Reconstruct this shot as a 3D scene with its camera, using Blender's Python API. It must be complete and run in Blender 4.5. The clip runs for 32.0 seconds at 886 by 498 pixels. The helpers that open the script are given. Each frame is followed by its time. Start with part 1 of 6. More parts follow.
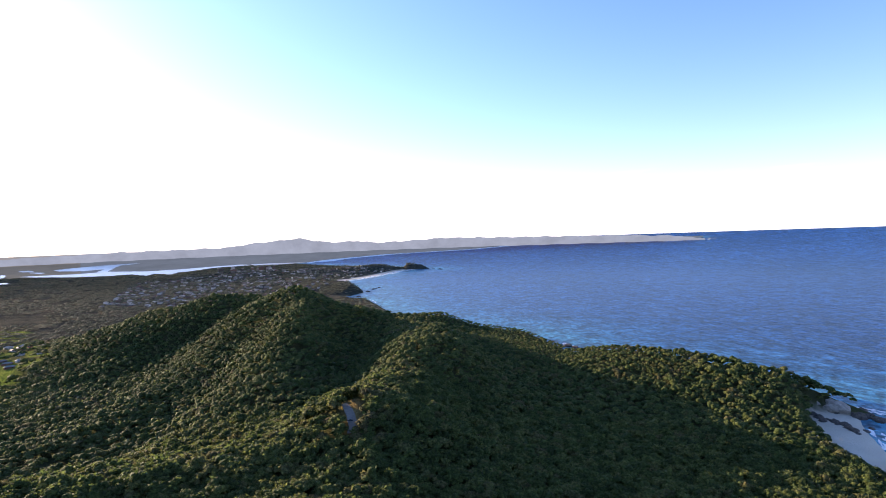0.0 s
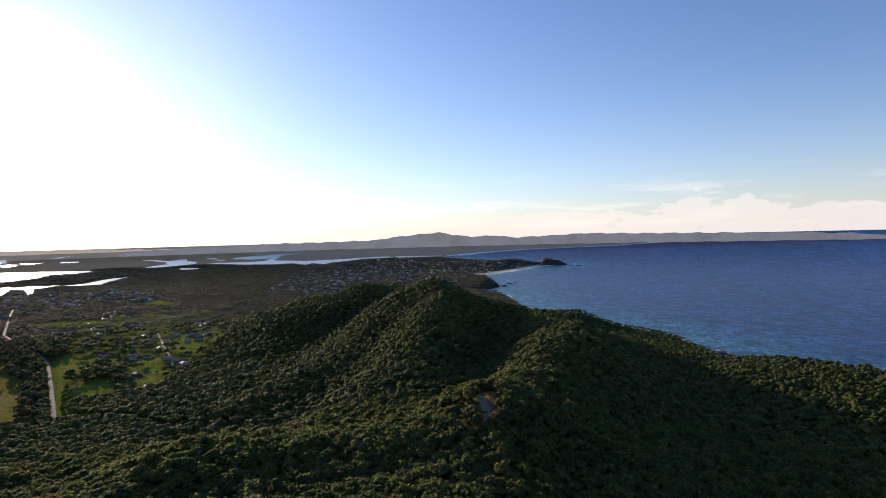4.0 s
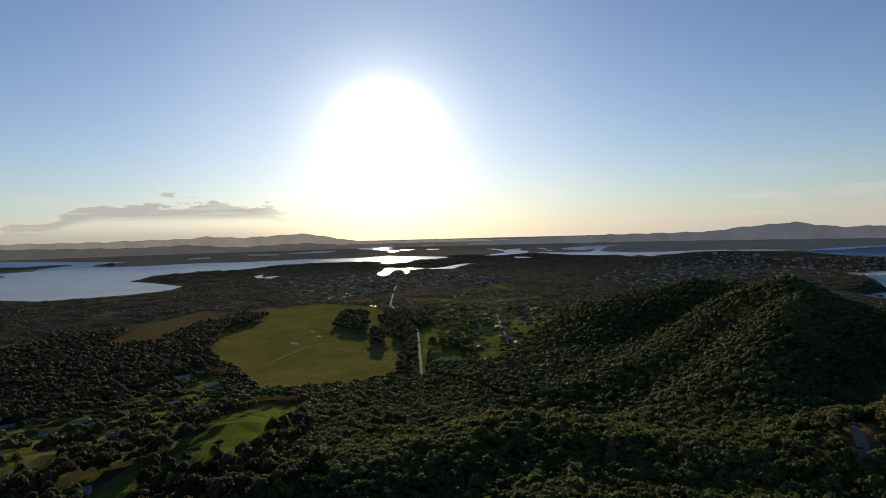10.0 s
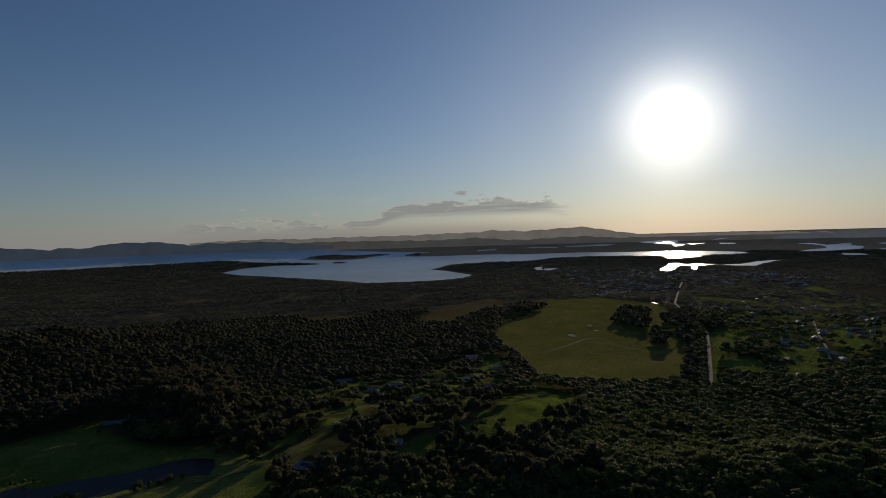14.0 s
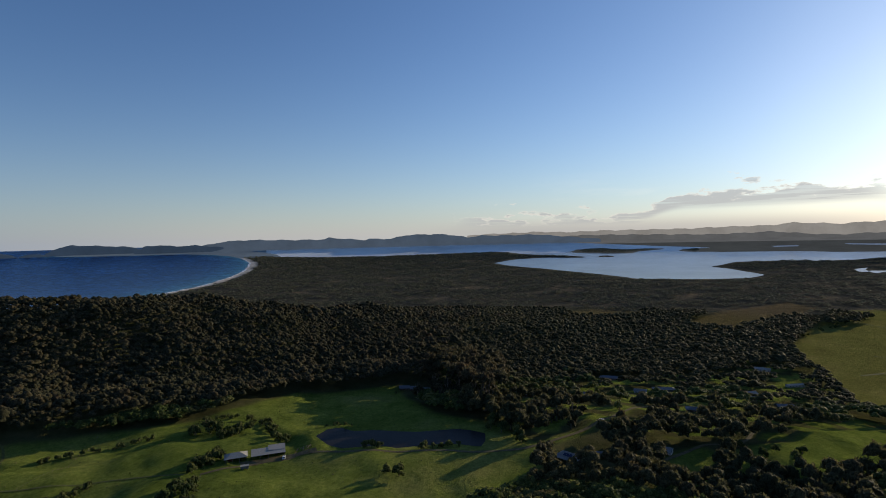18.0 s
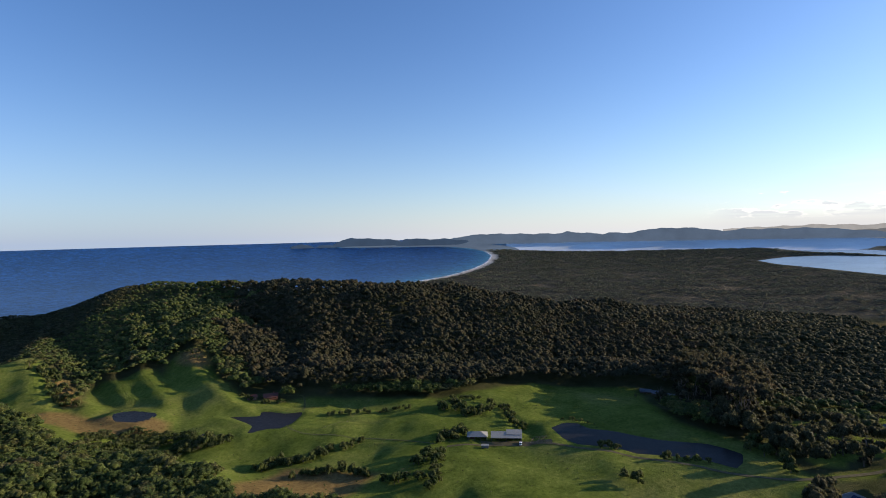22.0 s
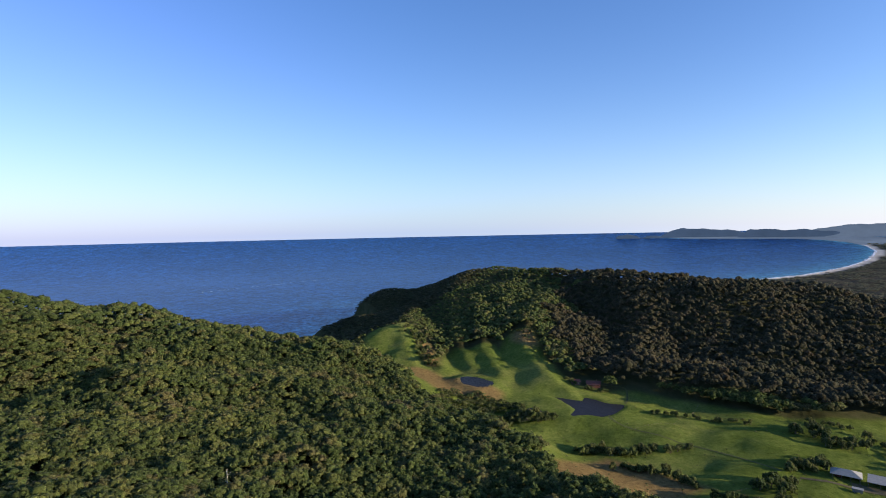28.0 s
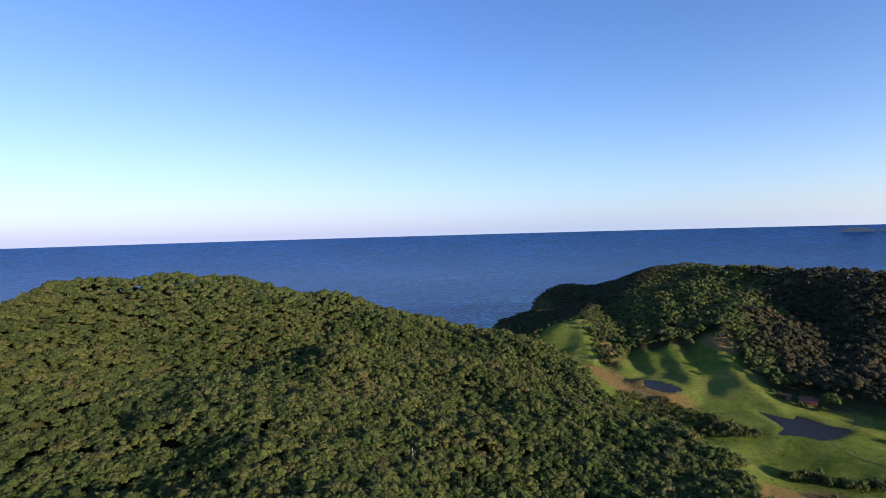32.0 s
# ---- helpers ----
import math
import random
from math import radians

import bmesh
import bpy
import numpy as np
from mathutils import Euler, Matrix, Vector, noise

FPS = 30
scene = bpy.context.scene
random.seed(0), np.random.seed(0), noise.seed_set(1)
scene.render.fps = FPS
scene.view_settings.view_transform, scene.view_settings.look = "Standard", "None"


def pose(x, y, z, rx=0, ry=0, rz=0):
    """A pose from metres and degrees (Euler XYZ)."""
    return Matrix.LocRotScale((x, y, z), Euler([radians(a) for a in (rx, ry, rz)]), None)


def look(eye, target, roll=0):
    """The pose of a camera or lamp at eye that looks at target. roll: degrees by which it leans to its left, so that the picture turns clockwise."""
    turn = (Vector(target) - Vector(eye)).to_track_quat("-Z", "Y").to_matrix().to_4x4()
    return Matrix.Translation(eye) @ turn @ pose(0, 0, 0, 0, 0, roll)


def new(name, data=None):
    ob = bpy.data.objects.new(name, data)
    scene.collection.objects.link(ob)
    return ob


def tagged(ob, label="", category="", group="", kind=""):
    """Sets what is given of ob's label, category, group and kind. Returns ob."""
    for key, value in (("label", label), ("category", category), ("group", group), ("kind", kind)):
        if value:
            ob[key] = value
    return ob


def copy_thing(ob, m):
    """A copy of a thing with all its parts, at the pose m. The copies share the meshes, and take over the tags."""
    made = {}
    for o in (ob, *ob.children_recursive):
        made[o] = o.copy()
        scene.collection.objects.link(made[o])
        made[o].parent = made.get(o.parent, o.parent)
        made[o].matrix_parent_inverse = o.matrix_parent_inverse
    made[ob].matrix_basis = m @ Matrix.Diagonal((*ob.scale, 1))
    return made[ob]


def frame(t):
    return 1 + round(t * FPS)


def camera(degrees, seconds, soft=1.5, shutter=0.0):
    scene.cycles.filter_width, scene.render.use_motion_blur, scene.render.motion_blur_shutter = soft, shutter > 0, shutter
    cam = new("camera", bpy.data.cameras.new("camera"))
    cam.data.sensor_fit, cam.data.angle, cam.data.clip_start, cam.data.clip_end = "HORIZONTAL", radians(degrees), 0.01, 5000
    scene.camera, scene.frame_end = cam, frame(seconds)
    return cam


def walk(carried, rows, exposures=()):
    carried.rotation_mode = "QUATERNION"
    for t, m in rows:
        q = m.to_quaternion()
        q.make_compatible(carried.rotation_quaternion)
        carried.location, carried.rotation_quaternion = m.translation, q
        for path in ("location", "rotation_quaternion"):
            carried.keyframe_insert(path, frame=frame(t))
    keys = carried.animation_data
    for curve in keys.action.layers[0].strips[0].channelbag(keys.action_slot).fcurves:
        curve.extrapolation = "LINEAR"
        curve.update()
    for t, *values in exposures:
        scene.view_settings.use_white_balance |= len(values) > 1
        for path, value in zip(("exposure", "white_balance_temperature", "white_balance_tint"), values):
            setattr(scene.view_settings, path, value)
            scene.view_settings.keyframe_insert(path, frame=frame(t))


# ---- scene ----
# A hovering camera, 200 m above the sea, turning to its left over a wooded cape.
cam = camera(79.15, 32.0, soft=0.95)
EYE = Vector((0, 0, 200))
ROWS = [
    (0.0, 0.00, -1.32, 2.03), (0.5, 1.94, -1.29, 1.99), (1.0, 4.37, -1.32, 2.02), (1.5, 6.28, -1.35, 1.90),
    (2.0, 8.43, -1.33, 1.85), (2.5, 10.34, -1.33, 1.75), (4.5, 16.07, -1.44, 1.38), (5.0, 17.96, -1.42, 1.31),
    (5.5, 20.61, -1.47, 1.26), (6.0, 23.84, -1.48, 1.23), (6.5, 26.84, -1.50, 1.21), (7.0, 30.10, -1.55, 1.20),
    (7.5, 33.16, -1.54, 1.20), (8.0, 36.31, -1.54, 1.25), (8.5, 39.50, -1.53, 1.27), (9.0, 42.74, -1.53, 1.33),
    (9.5, 45.14, -1.54, 1.39), (10.0, 48.37, -1.52, 1.47), (10.5, 51.80, -1.53, 1.45), (11.0, 55.58, -1.54, 1.50),
    (11.5, 59.19, -1.53, 1.54), (12.0, 62.81, -1.52, 1.62), (12.5, 66.25, -1.50, 1.63), (13.0, 69.82, -1.49, 1.67),
    (13.5, 73.43, -1.48, 1.64), (14.0, 77.45, -1.45, 1.68), (14.5, 80.90, -1.42, 1.63), (15.0, 84.81, -1.41, 1.65),
    (15.5, 88.64, -1.39, 1.63), (17.5, 102.31, -1.43, 1.43), (18.0, 105.38, -1.44, 1.40), (18.5, 108.24, -1.47, 1.30),
    (19.0, 111.40, -1.46, 1.26), (19.5, 114.34, -1.47, 1.21), (20.0, 117.41, -1.50, 1.25), (20.5, 120.41, -1.50, 1.28),
    (21.0, 123.71, -1.49, 1.36), (21.5, 126.99, -1.47, 1.38), (22.0, 130.38, -1.48, 1.40), (22.5, 133.11, -1.52, 1.35),
    (23.0, 135.81, -1.55, 1.32), (23.5, 138.30, -1.59, 1.21), (24.0, 140.93, -1.57, 1.33), (24.5, 143.61, -1.58, 1.27),
    (25.0, 146.46, -1.62, 1.24), (25.5, 149.12, -1.65, 1.25), (27.5, 160.96, -1.78, 1.25), (28.0, 164.17, -1.77, 1.19),
    (28.5, 167.06, -1.85, 1.13), (29.0, 169.90, -1.87, 1.15), (29.5, 172.25, -1.88, 1.17), (30.0, 174.71, -1.91, 1.22),
    (30.5, 176.97, -1.93, 1.33), (31.0, 179.56, -1.91, 1.37), (31.5, 181.86, -1.90, 1.42), (32.0, 182.90, -1.89, 1.60),
]
EXPOSURES = [(0.0, 1.95, 7250, 21), (1.0, 1.5, 7250, 20), (2.5, 1.12, 7400, 19), (5.0, 0.7, 7650, 16), (7.0, 0.48, 7600, 14), (10.0, 0.05, 7900, 10),
             (13.0, -1.02, 7500, 9), (15.5, -0.36, 7300, 9), (19.0, 0.42, 7000, 10), (23.0, 1.04, 6750, 12), (30.0, 1.24, 6600, 15), (32.0, 1.2, 6600, 16)]
walk(cam, [(t, pose(EYE.x, EYE.y, EYE.z, 90 + p, r, y)) for t, y, p, r in ROWS], EXPOSURES)

# ---------------------------------------------------------------- world and sun
SKY_TINT = (0.88, 0.96, 1.2)
HAZE_COLOUR = (3.6, 3.95, 5.0)
HALO, HALO_REACH = 54.0, 38.0
SUN_AZ, SUN_EL = 54.2, 10.5          # degrees to the left of +y, and above the horizon


def heading(az, el=0.0):
    a, e = radians(az), radians(el)
    return Vector((-math.sin(a) * math.cos(e), math.cos(a) * math.cos(e), math.sin(e)))


world = bpy.data.worlds.new("sky")
scene.world = world
world.use_nodes = True
wn, wl = world.node_tree.nodes, world.node_tree.links
background = wn["Background"]
sky = wn.new("ShaderNodeTexSky")
sky.sky_type = 'NISHITA'
sky.sun_disc = False
sky.sun_elevation = radians(SUN_EL)
sky.sun_rotation = radians(-SUN_AZ)
sky.altitude = 200
sky.air_density = 1.0
sky.dust_density = 0.12
sky.ozone_density = 3.0
coord = wn.new("ShaderNodeTexCoord")
split = wn.new("ShaderNodeSeparateXYZ")
wl.new(coord.outputs["Generated"], split.inputs[0])
lift = wn.new("ShaderNodeMath")
lift.operation = 'MAXIMUM'
lift.inputs[1].default_value = 0.004
wl.new(split.outputs["Z"], lift.inputs[0])
join = wn.new("ShaderNodeCombineXYZ")
wl.new(split.outputs["X"], join.inputs["X"])
wl.new(split.outputs["Y"], join.inputs["Y"])
wl.new(lift.outputs[0], join.inputs["Z"])
wl.new(join.outputs[0], sky.inputs["Vector"])


def wmath(op, *args):
    m = wn.new("ShaderNodeMath")
    m.operation = op
    for sock, v in zip(m.inputs, args):
        if isinstance(v, (int, float)):
            sock.default_value = v
        else:
            wl.new(v, sock)
    return m.outputs[0]


def wstep(v, low, high):
    m = wn.new("ShaderNodeMapRange")
    m.interpolation_type = 'SMOOTHSTEP'
    wl.new(v, m.inputs["Value"])
    m.inputs["From Min"].default_value, m.inputs["From Max"].default_value = low, high
    return m.outputs[0]


def wmix(fac, a, b, how='MIX'):
    m = wn.new("ShaderNodeMix")
    m.data_type, m.blend_type = 'RGBA', how
    for sock, v in ((m.inputs[0], fac), (m.inputs[6], a), (m.inputs[7], b)):
        if isinstance(v, (int, float)):
            sock.default_value = v
        elif isinstance(v, tuple):
            sock.default_value = (*v, 1)
        else:
            wl.new(v, sock)
    return m.outputs[2]


def toward(az, el=0.0):
    """The cosine of the angle to a bearing."""
    d = wn.new("ShaderNodeVectorMath")
    d.operation = 'DOT_PRODUCT'
    wl.new(coord.outputs["Generated"], d.inputs[0])
    d.inputs[1].default_value = heading(az, el)
    return d.outputs["Value"]


def cloud_noise(scale, stretch, seed):
    mp = wn.new("ShaderNodeMapping")
    mp.inputs["Scale"].default_value = (1, 1, stretch)
    mp.inputs["Location"].default_value = (seed, seed * 0.7, 0)
    wl.new(coord.outputs["Generated"], mp.inputs["Vector"])
    t = wn.new("ShaderNodeTexNoise")
    t.inputs["Scale"].default_value, t.inputs["Detail"].default_value, t.inputs["Roughness"].default_value = scale, 7, 0.58
    wl.new(mp.outputs[0], t.inputs["Vector"])
    return t.outputs[0]


up = split.outputs["Z"]
sky_colour = wmix(1.0, sky.outputs[0], SKY_TINT, 'MULTIPLY')
# milky air low over the horizon
low = wmath('POWER', wmath('SUBTRACT', 1.0, wmath('MINIMUM', wmath('MAXIMUM', up, 0.0), 1.0)), 14.0)
sky_colour = wmix(wmath('MULTIPLY', low, 0.65), sky_colour, HAZE_COLOUR)
# the bright air round the sun
angle = wmath('MULTIPLY', wmath('ARCCOSINE', wmath('MINIMUM', toward(SUN_AZ, SUN_EL), 0.99999)), 57.3)
halo = wmath('MULTIPLY', wmath('DIVIDE', HALO, wmath('ADD', angle, 0.25)), wmath('EXPONENT', wmath('DIVIDE', angle, -HALO_REACH)))
halo = wmath('MULTIPLY', halo, wmath('SUBTRACT', 1.0, wmath('MULTIPLY', wmath('MULTIPLY', wstep(angle, 4.0, 7.5), wstep(angle, 19.0, 10.0)), 0.24)))
sky_colour = wmix(1.0, sky_colour, wmix(1.0, (1.0, 0.93, 0.82), halo, 'MULTIPLY'), 'ADD')
# deeper blue overhead
sky_colour = wmix(wmath('MULTIPLY', wstep(up, 0.04, 0.5), 0.9), sky_colour, wmix(1.0, sky_colour, (0.7, 0.88, 1.0), 'MULTIPLY'))
# the rosier sky opposite the sun
sky_colour = wmix(wstep(toward(234), 0.3, 0.97), sky_colour, wmix(1.0, sky_colour, (1.06, 0.93, 0.99), 'MULTIPLY'))
# clearer air low over the open sea
clear = wmath('MULTIPLY', wmath('POWER', low, 0.9), wstep(toward(205), 0.1, 0.85))
sky_colour = wmix(clear, sky_colour, wmix(1.0, sky_colour, (0.61, 0.73, 0.9), 'MULTIPLY'))
# thin bars of cloud low in the sky
veil = cloud_noise(5.0, 9.0, 3.1)
thin = wmath('MULTIPLY', wstep(veil, 0.5, 0.68), wmath('MULTIPLY', wstep(up, 0.0, 0.02), wstep(up, 0.12, 0.05)))
sky_colour = wmix(wmath('MULTIPLY', thin, wmath('MULTIPLY', wstep(toward(30), 0.2, 0.75), 0.16)), sky_colour, (9.0, 8.6, 8.2))
# a low bank of heaped cloud over a long flat tail
puff = cloud_noise(15.0, 3.2, 1.7)
streaks = wstep(cloud_noise(5.0, 26.0, 2.2), 0.36, 0.52)
east = wstep(toward(74), math.cos(radians(12)), math.cos(radians(7)))
top = wmath('ADD', wmath('ADD', 0.024, wmath('MULTIPLY', east, 0.036)), wmath('MULTIPLY', wmath('SUBTRACT', puff, 0.44), 0.13))
foot = wmath('ADD', 0.01, wmath('MULTIPLY', east, 0.022))
bank = wmath('MULTIPLY', wstep(wmath('SUBTRACT', top, up), 0.0, 0.006), wstep(wmath('SUBTRACT', up, foot), 0.0, 0.012))
bank = wmath('MULTIPLY', bank, wstep(toward(84), math.cos(radians(21)), math.cos(radians(16))))
shade = wmix(wstep(wmath('SUBTRACT', top, up), 0.0, 0.011), (7.6, 7.4, 7.1), (3.9, 4.1, 4.5))
bank = wmath('MULTIPLY', bank, wmath('MAXIMUM', streaks, wmath('MULTIPLY', east, 0.75)))
sky_colour = wmix(wmath('MULTIPLY', bank, 0.8), sky_colour, shade)
# dim grey air under the bank
dim = wmath('MULTIPLY', wstep(up, 0.03, 0.004), wstep(toward(84), math.cos(radians(26)), math.cos(radians(8))))
sky_colour = wmix(wmath('MULTIPLY', dim, 0.55), sky_colour, (3.3, 3.4, 3.7))
puff2 = cloud_noise(12.0, 2.2, 6.3)
top2 = wmath('ADD', 0.024, wmath('MULTIPLY', wmath('SUBTRACT', puff2, 0.42), 0.22))
bank2 = wmath('MULTIPLY', wstep(wmath('SUBTRACT', top2, up), 0.0, 0.012), wstep(toward(-16), math.cos(radians(34)), math.cos(radians(14))))
sky_colour = wmix(wmath('MULTIPLY', bank2, 0.4), sky_colour, (5.6, 5.6, 6.0))
wl.new(sky_colour, background.inputs["Color"])
background.inputs["Strength"].default_value = 0.1

sun = new("sun", bpy.data.lights.new("sun", 'SUN'))
sun.data.energy = 3.7
sun.data.angle = radians(0.53)
sun.data.color = (1.0, 0.86, 0.66)
sun.matrix_world = look(heading(SUN_AZ, SUN_EL) * 100, (0, 0, 0))

# ---------------------------------------------------------------- materials


def mat(name, rough=0.8, spec=0.3):
    spec = spec if rough < 0.8 else min(spec, 0.03)
    m = bpy.data.materials.new(name)
    m.use_nodes = True
    b = m.node_tree.nodes["Principled BSDF"]
    b.inputs["Roughness"].default_value = rough
    b.inputs["Specular IOR Level"].default_value = spec
    return m, m.node_tree.nodes, m.node_tree.links, b


def noise_node(nodes, links, scale, detail=4.0, rough=0.6, kind="Object", warp=None):
    tex = nodes.new("ShaderNodeTexNoise")
    tex.inputs["Scale"].default_value = scale
    tex.inputs["Detail"].default_value = detail
    tex.inputs["Roughness"].default_value = rough
    c = nodes.new("ShaderNodeTexCoord")
    if warp:
        mp = nodes.new("ShaderNodeMapping")
        mp.inputs["Scale"].default_value = warp
        links.new(c.outputs[kind], mp.inputs["Vector"])
        links.new(mp.outputs[0], tex.inputs["Vector"])
    else:
        links.new(c.outputs[kind], tex.inputs["Vector"])
    return tex


def ramp(nodes, links, src, *stops):
    r = nodes.new("ShaderNodeValToRGB")
    e = r.color_ramp.elements
    while len(e) < len(stops):
        e.new(0.5)
    for el, (pos, col) in zip(e, stops):
        el.position, el.color = pos, (*col, 1)
    links.new(src, r.inputs[0])
    return r


def mix(nodes, links, fac, a, b, how='MIX'):
    m = nodes.new("ShaderNodeMix")
    m.data_type, m.blend_type = 'RGBA', how
    for sock, v in ((m.inputs[0], fac), (m.inputs[6], a), (m.inputs[7], b)):
        if isinstance(v, (int, float)):
            sock.default_value = v
        elif isinstance(v, tuple):
            sock.default_value = (*v, 1)
        else:
            links.new(v, sock)
    return m.outputs[2]


def bump(nodes, links, height, strength, distance, target):
    b = nodes.new("ShaderNodeBump")
    b.inputs["Strength"].default_value = strength
    b.inputs["Distance"].default_value = distance
    links.new(height, b.inputs["Height"])
    links.new(b.outputs[0], target.inputs["Normal"])
    return b


def ground_material():
    m, n, l, b = mat("ground", 1.0, 0.0)
    cover = n.new("ShaderNodeAttribute")
    cover.attribute_name = "cover"
    parts = n.new("ShaderNodeSeparateColor")
    l.new(cover.outputs["Color"], parts.inputs[0])
    broad = noise_node(n, l, 0.012, 5)
    fine = noise_node(n, l, 0.35, 6, 0.7)
    wood = noise_node(n, l, 0.05, 6, 0.7)
    floor_col = ramp(n, l, wood.outputs[0], (0.35, (0.05, 0.056, 0.022)), (0.65, (0.09, 0.085, 0.04)))
    patchy = noise_node(n, l, 0.006, 7, 0.68)
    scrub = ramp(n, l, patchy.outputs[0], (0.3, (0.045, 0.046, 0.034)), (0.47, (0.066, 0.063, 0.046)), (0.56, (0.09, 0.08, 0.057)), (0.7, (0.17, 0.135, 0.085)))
    speck = ramp(n, l, wood.outputs[0], (0.38, (0.72, 0.73, 0.72)), (0.62, (1.22, 1.2, 1.2)))
    scrub_col = mix(n, l, 1.0, scrub.outputs[0], speck.outputs[0], 'MULTIPLY')
    floor_mix = mix(n, l, cover.outputs["Alpha"], floor_col.outputs[0], scrub_col)
    g1 = ramp(n, l, broad.outputs[0], (0.35, (0.09, 0.121, 0.024)), (0.52, (0.125, 0.156, 0.033)), (0.68, (0.165, 0.174, 0.05)))
    g2 = ramp(n, l, fine.outputs[0], (0.3, (0.66, 0.7, 0.63)), (0.7, (1.36, 1.3, 1.3)))
    tuft = noise_node(n, l, 0.07, 6, 0.75)
    g3 = ramp(n, l, tuft.outputs[0], (0.36, (0.84, 0.88, 0.82)), (0.5, (1.04, 1.04, 1.04)), (0.64, (1.26, 1.18, 1.26)))
    grass = mix(n, l, 1.0, g1.outputs[0], g2.outputs[0], 'MULTIPLY')
    grass = mix(n, l, 1.0, grass, g3.outputs[0], 'MULTIPLY')
    dry = ramp(n, l, fine.outputs[0], (0.3, (0.12, 0.08, 0.03)), (0.7, (0.28, 0.19, 0.075)))
    sand = ramp(n, l, broad.outputs[0], (0.3, (0.55, 0.47, 0.36)), (0.7, (0.68, 0.6, 0.48)))
    c = mix(n, l, parts.outputs[0], floor_mix, grass)
    c = mix(n, l, parts.outputs[1], c, dry.outputs[0])
    c = mix(n, l, parts.outputs[2], c, sand.outputs[0])
    l.new(c, b.inputs["Base Color"])
    blades = noise_node(n, l, 0.8, 6, 0.75)
    bump(n, l, blades.outputs[0], 0.9, 1.4, b)
    return m


def foliage_material(name, dark, mid, light, brown, through_light=0.5):
    """Leaves: a tone for every tree, stands of one kind, leaf clusters light and dark, a waxy gloss and light that comes through."""
    m, n, l, b = mat(name, 0.72, 0.07)
    b.inputs["Sheen Weight"].default_value = 0.12
    b.inputs["Sheen Tint"].default_value = (0.75, 0.72, 0.45, 1)
    geo = n.new("ShaderNodeNewGeometry")
    own = n.new("ShaderNodeAttribute")
    own.attribute_name = "tone"
    fine = noise_node(n, l, 0.62, 6, 0.78)
    sprig = noise_node(n, l, 1.7, 3, 0.6)
    stand = noise_node(n, l, 0.021, 4, 0.65)
    broad = noise_node(n, l, 0.008, 3)
    add = own.outputs["Fac"]
    for src, k in ((geo.outputs["Random Per Island"], 0.2), (stand.outputs[0], 1.0)):
        a = n.new("ShaderNodeMath")
        a.operation = 'MULTIPLY_ADD'
        l.new(src, a.inputs[0])
        a.inputs[1].default_value = k
        l.new(add, a.inputs[2])
        add = a.outputs[0]
    # tone about 0.2 to 2.0
    half = n.new("ShaderNodeMath")
    half.operation = 'MULTIPLY'
    half.inputs[1].default_value = 0.5
    l.new(add, half.inputs[0])
    tone = ramp(n, l, half.outputs[0], (0.26, dark), (0.44, mid), (0.6, light), (0.76, brown))
    tone2 = ramp(n, l, broad.outputs[0], (0.3, (0.84, 0.92, 0.88)), (0.7, (1.16, 1.08, 1.0)))
    c = mix(n, l, 1.0, tone.outputs[0], tone2.outputs[0], 'MULTIPLY')
    leaf = ramp(n, l, fine.outputs[0], (0.4, (0.5, 0.52, 0.48)), (0.6, (1.45, 1.43, 1.36)))
    c = mix(n, l, 1.0, c, leaf.outputs[0], 'MULTIPLY')
    leaf2 = ramp(n, l, sprig.outputs[0], (0.34, (0.6, 0.62, 0.58)), (0.66, (1.42, 1.4, 1.36)))
    c = mix(n, l, 1.0, c, leaf2.outputs[0], 'MULTIPLY')
    l.new(c, b.inputs["Base Color"])
    bump(n, l, fine.outputs[0], 0.8, 0.9, b)
    tr = n.new("ShaderNodeBsdfTranslucent")
    l.new(c, tr.inputs[0])
    ms = n.new("ShaderNodeMixShader")
    ms.inputs[0].default_value = through_light
    l.new(b.outputs[0], ms.inputs[1])
    l.new(tr.outputs[0], ms.inputs[2])
    l.new(ms.outputs[0], n["Material Output"].inputs[0])
    return m


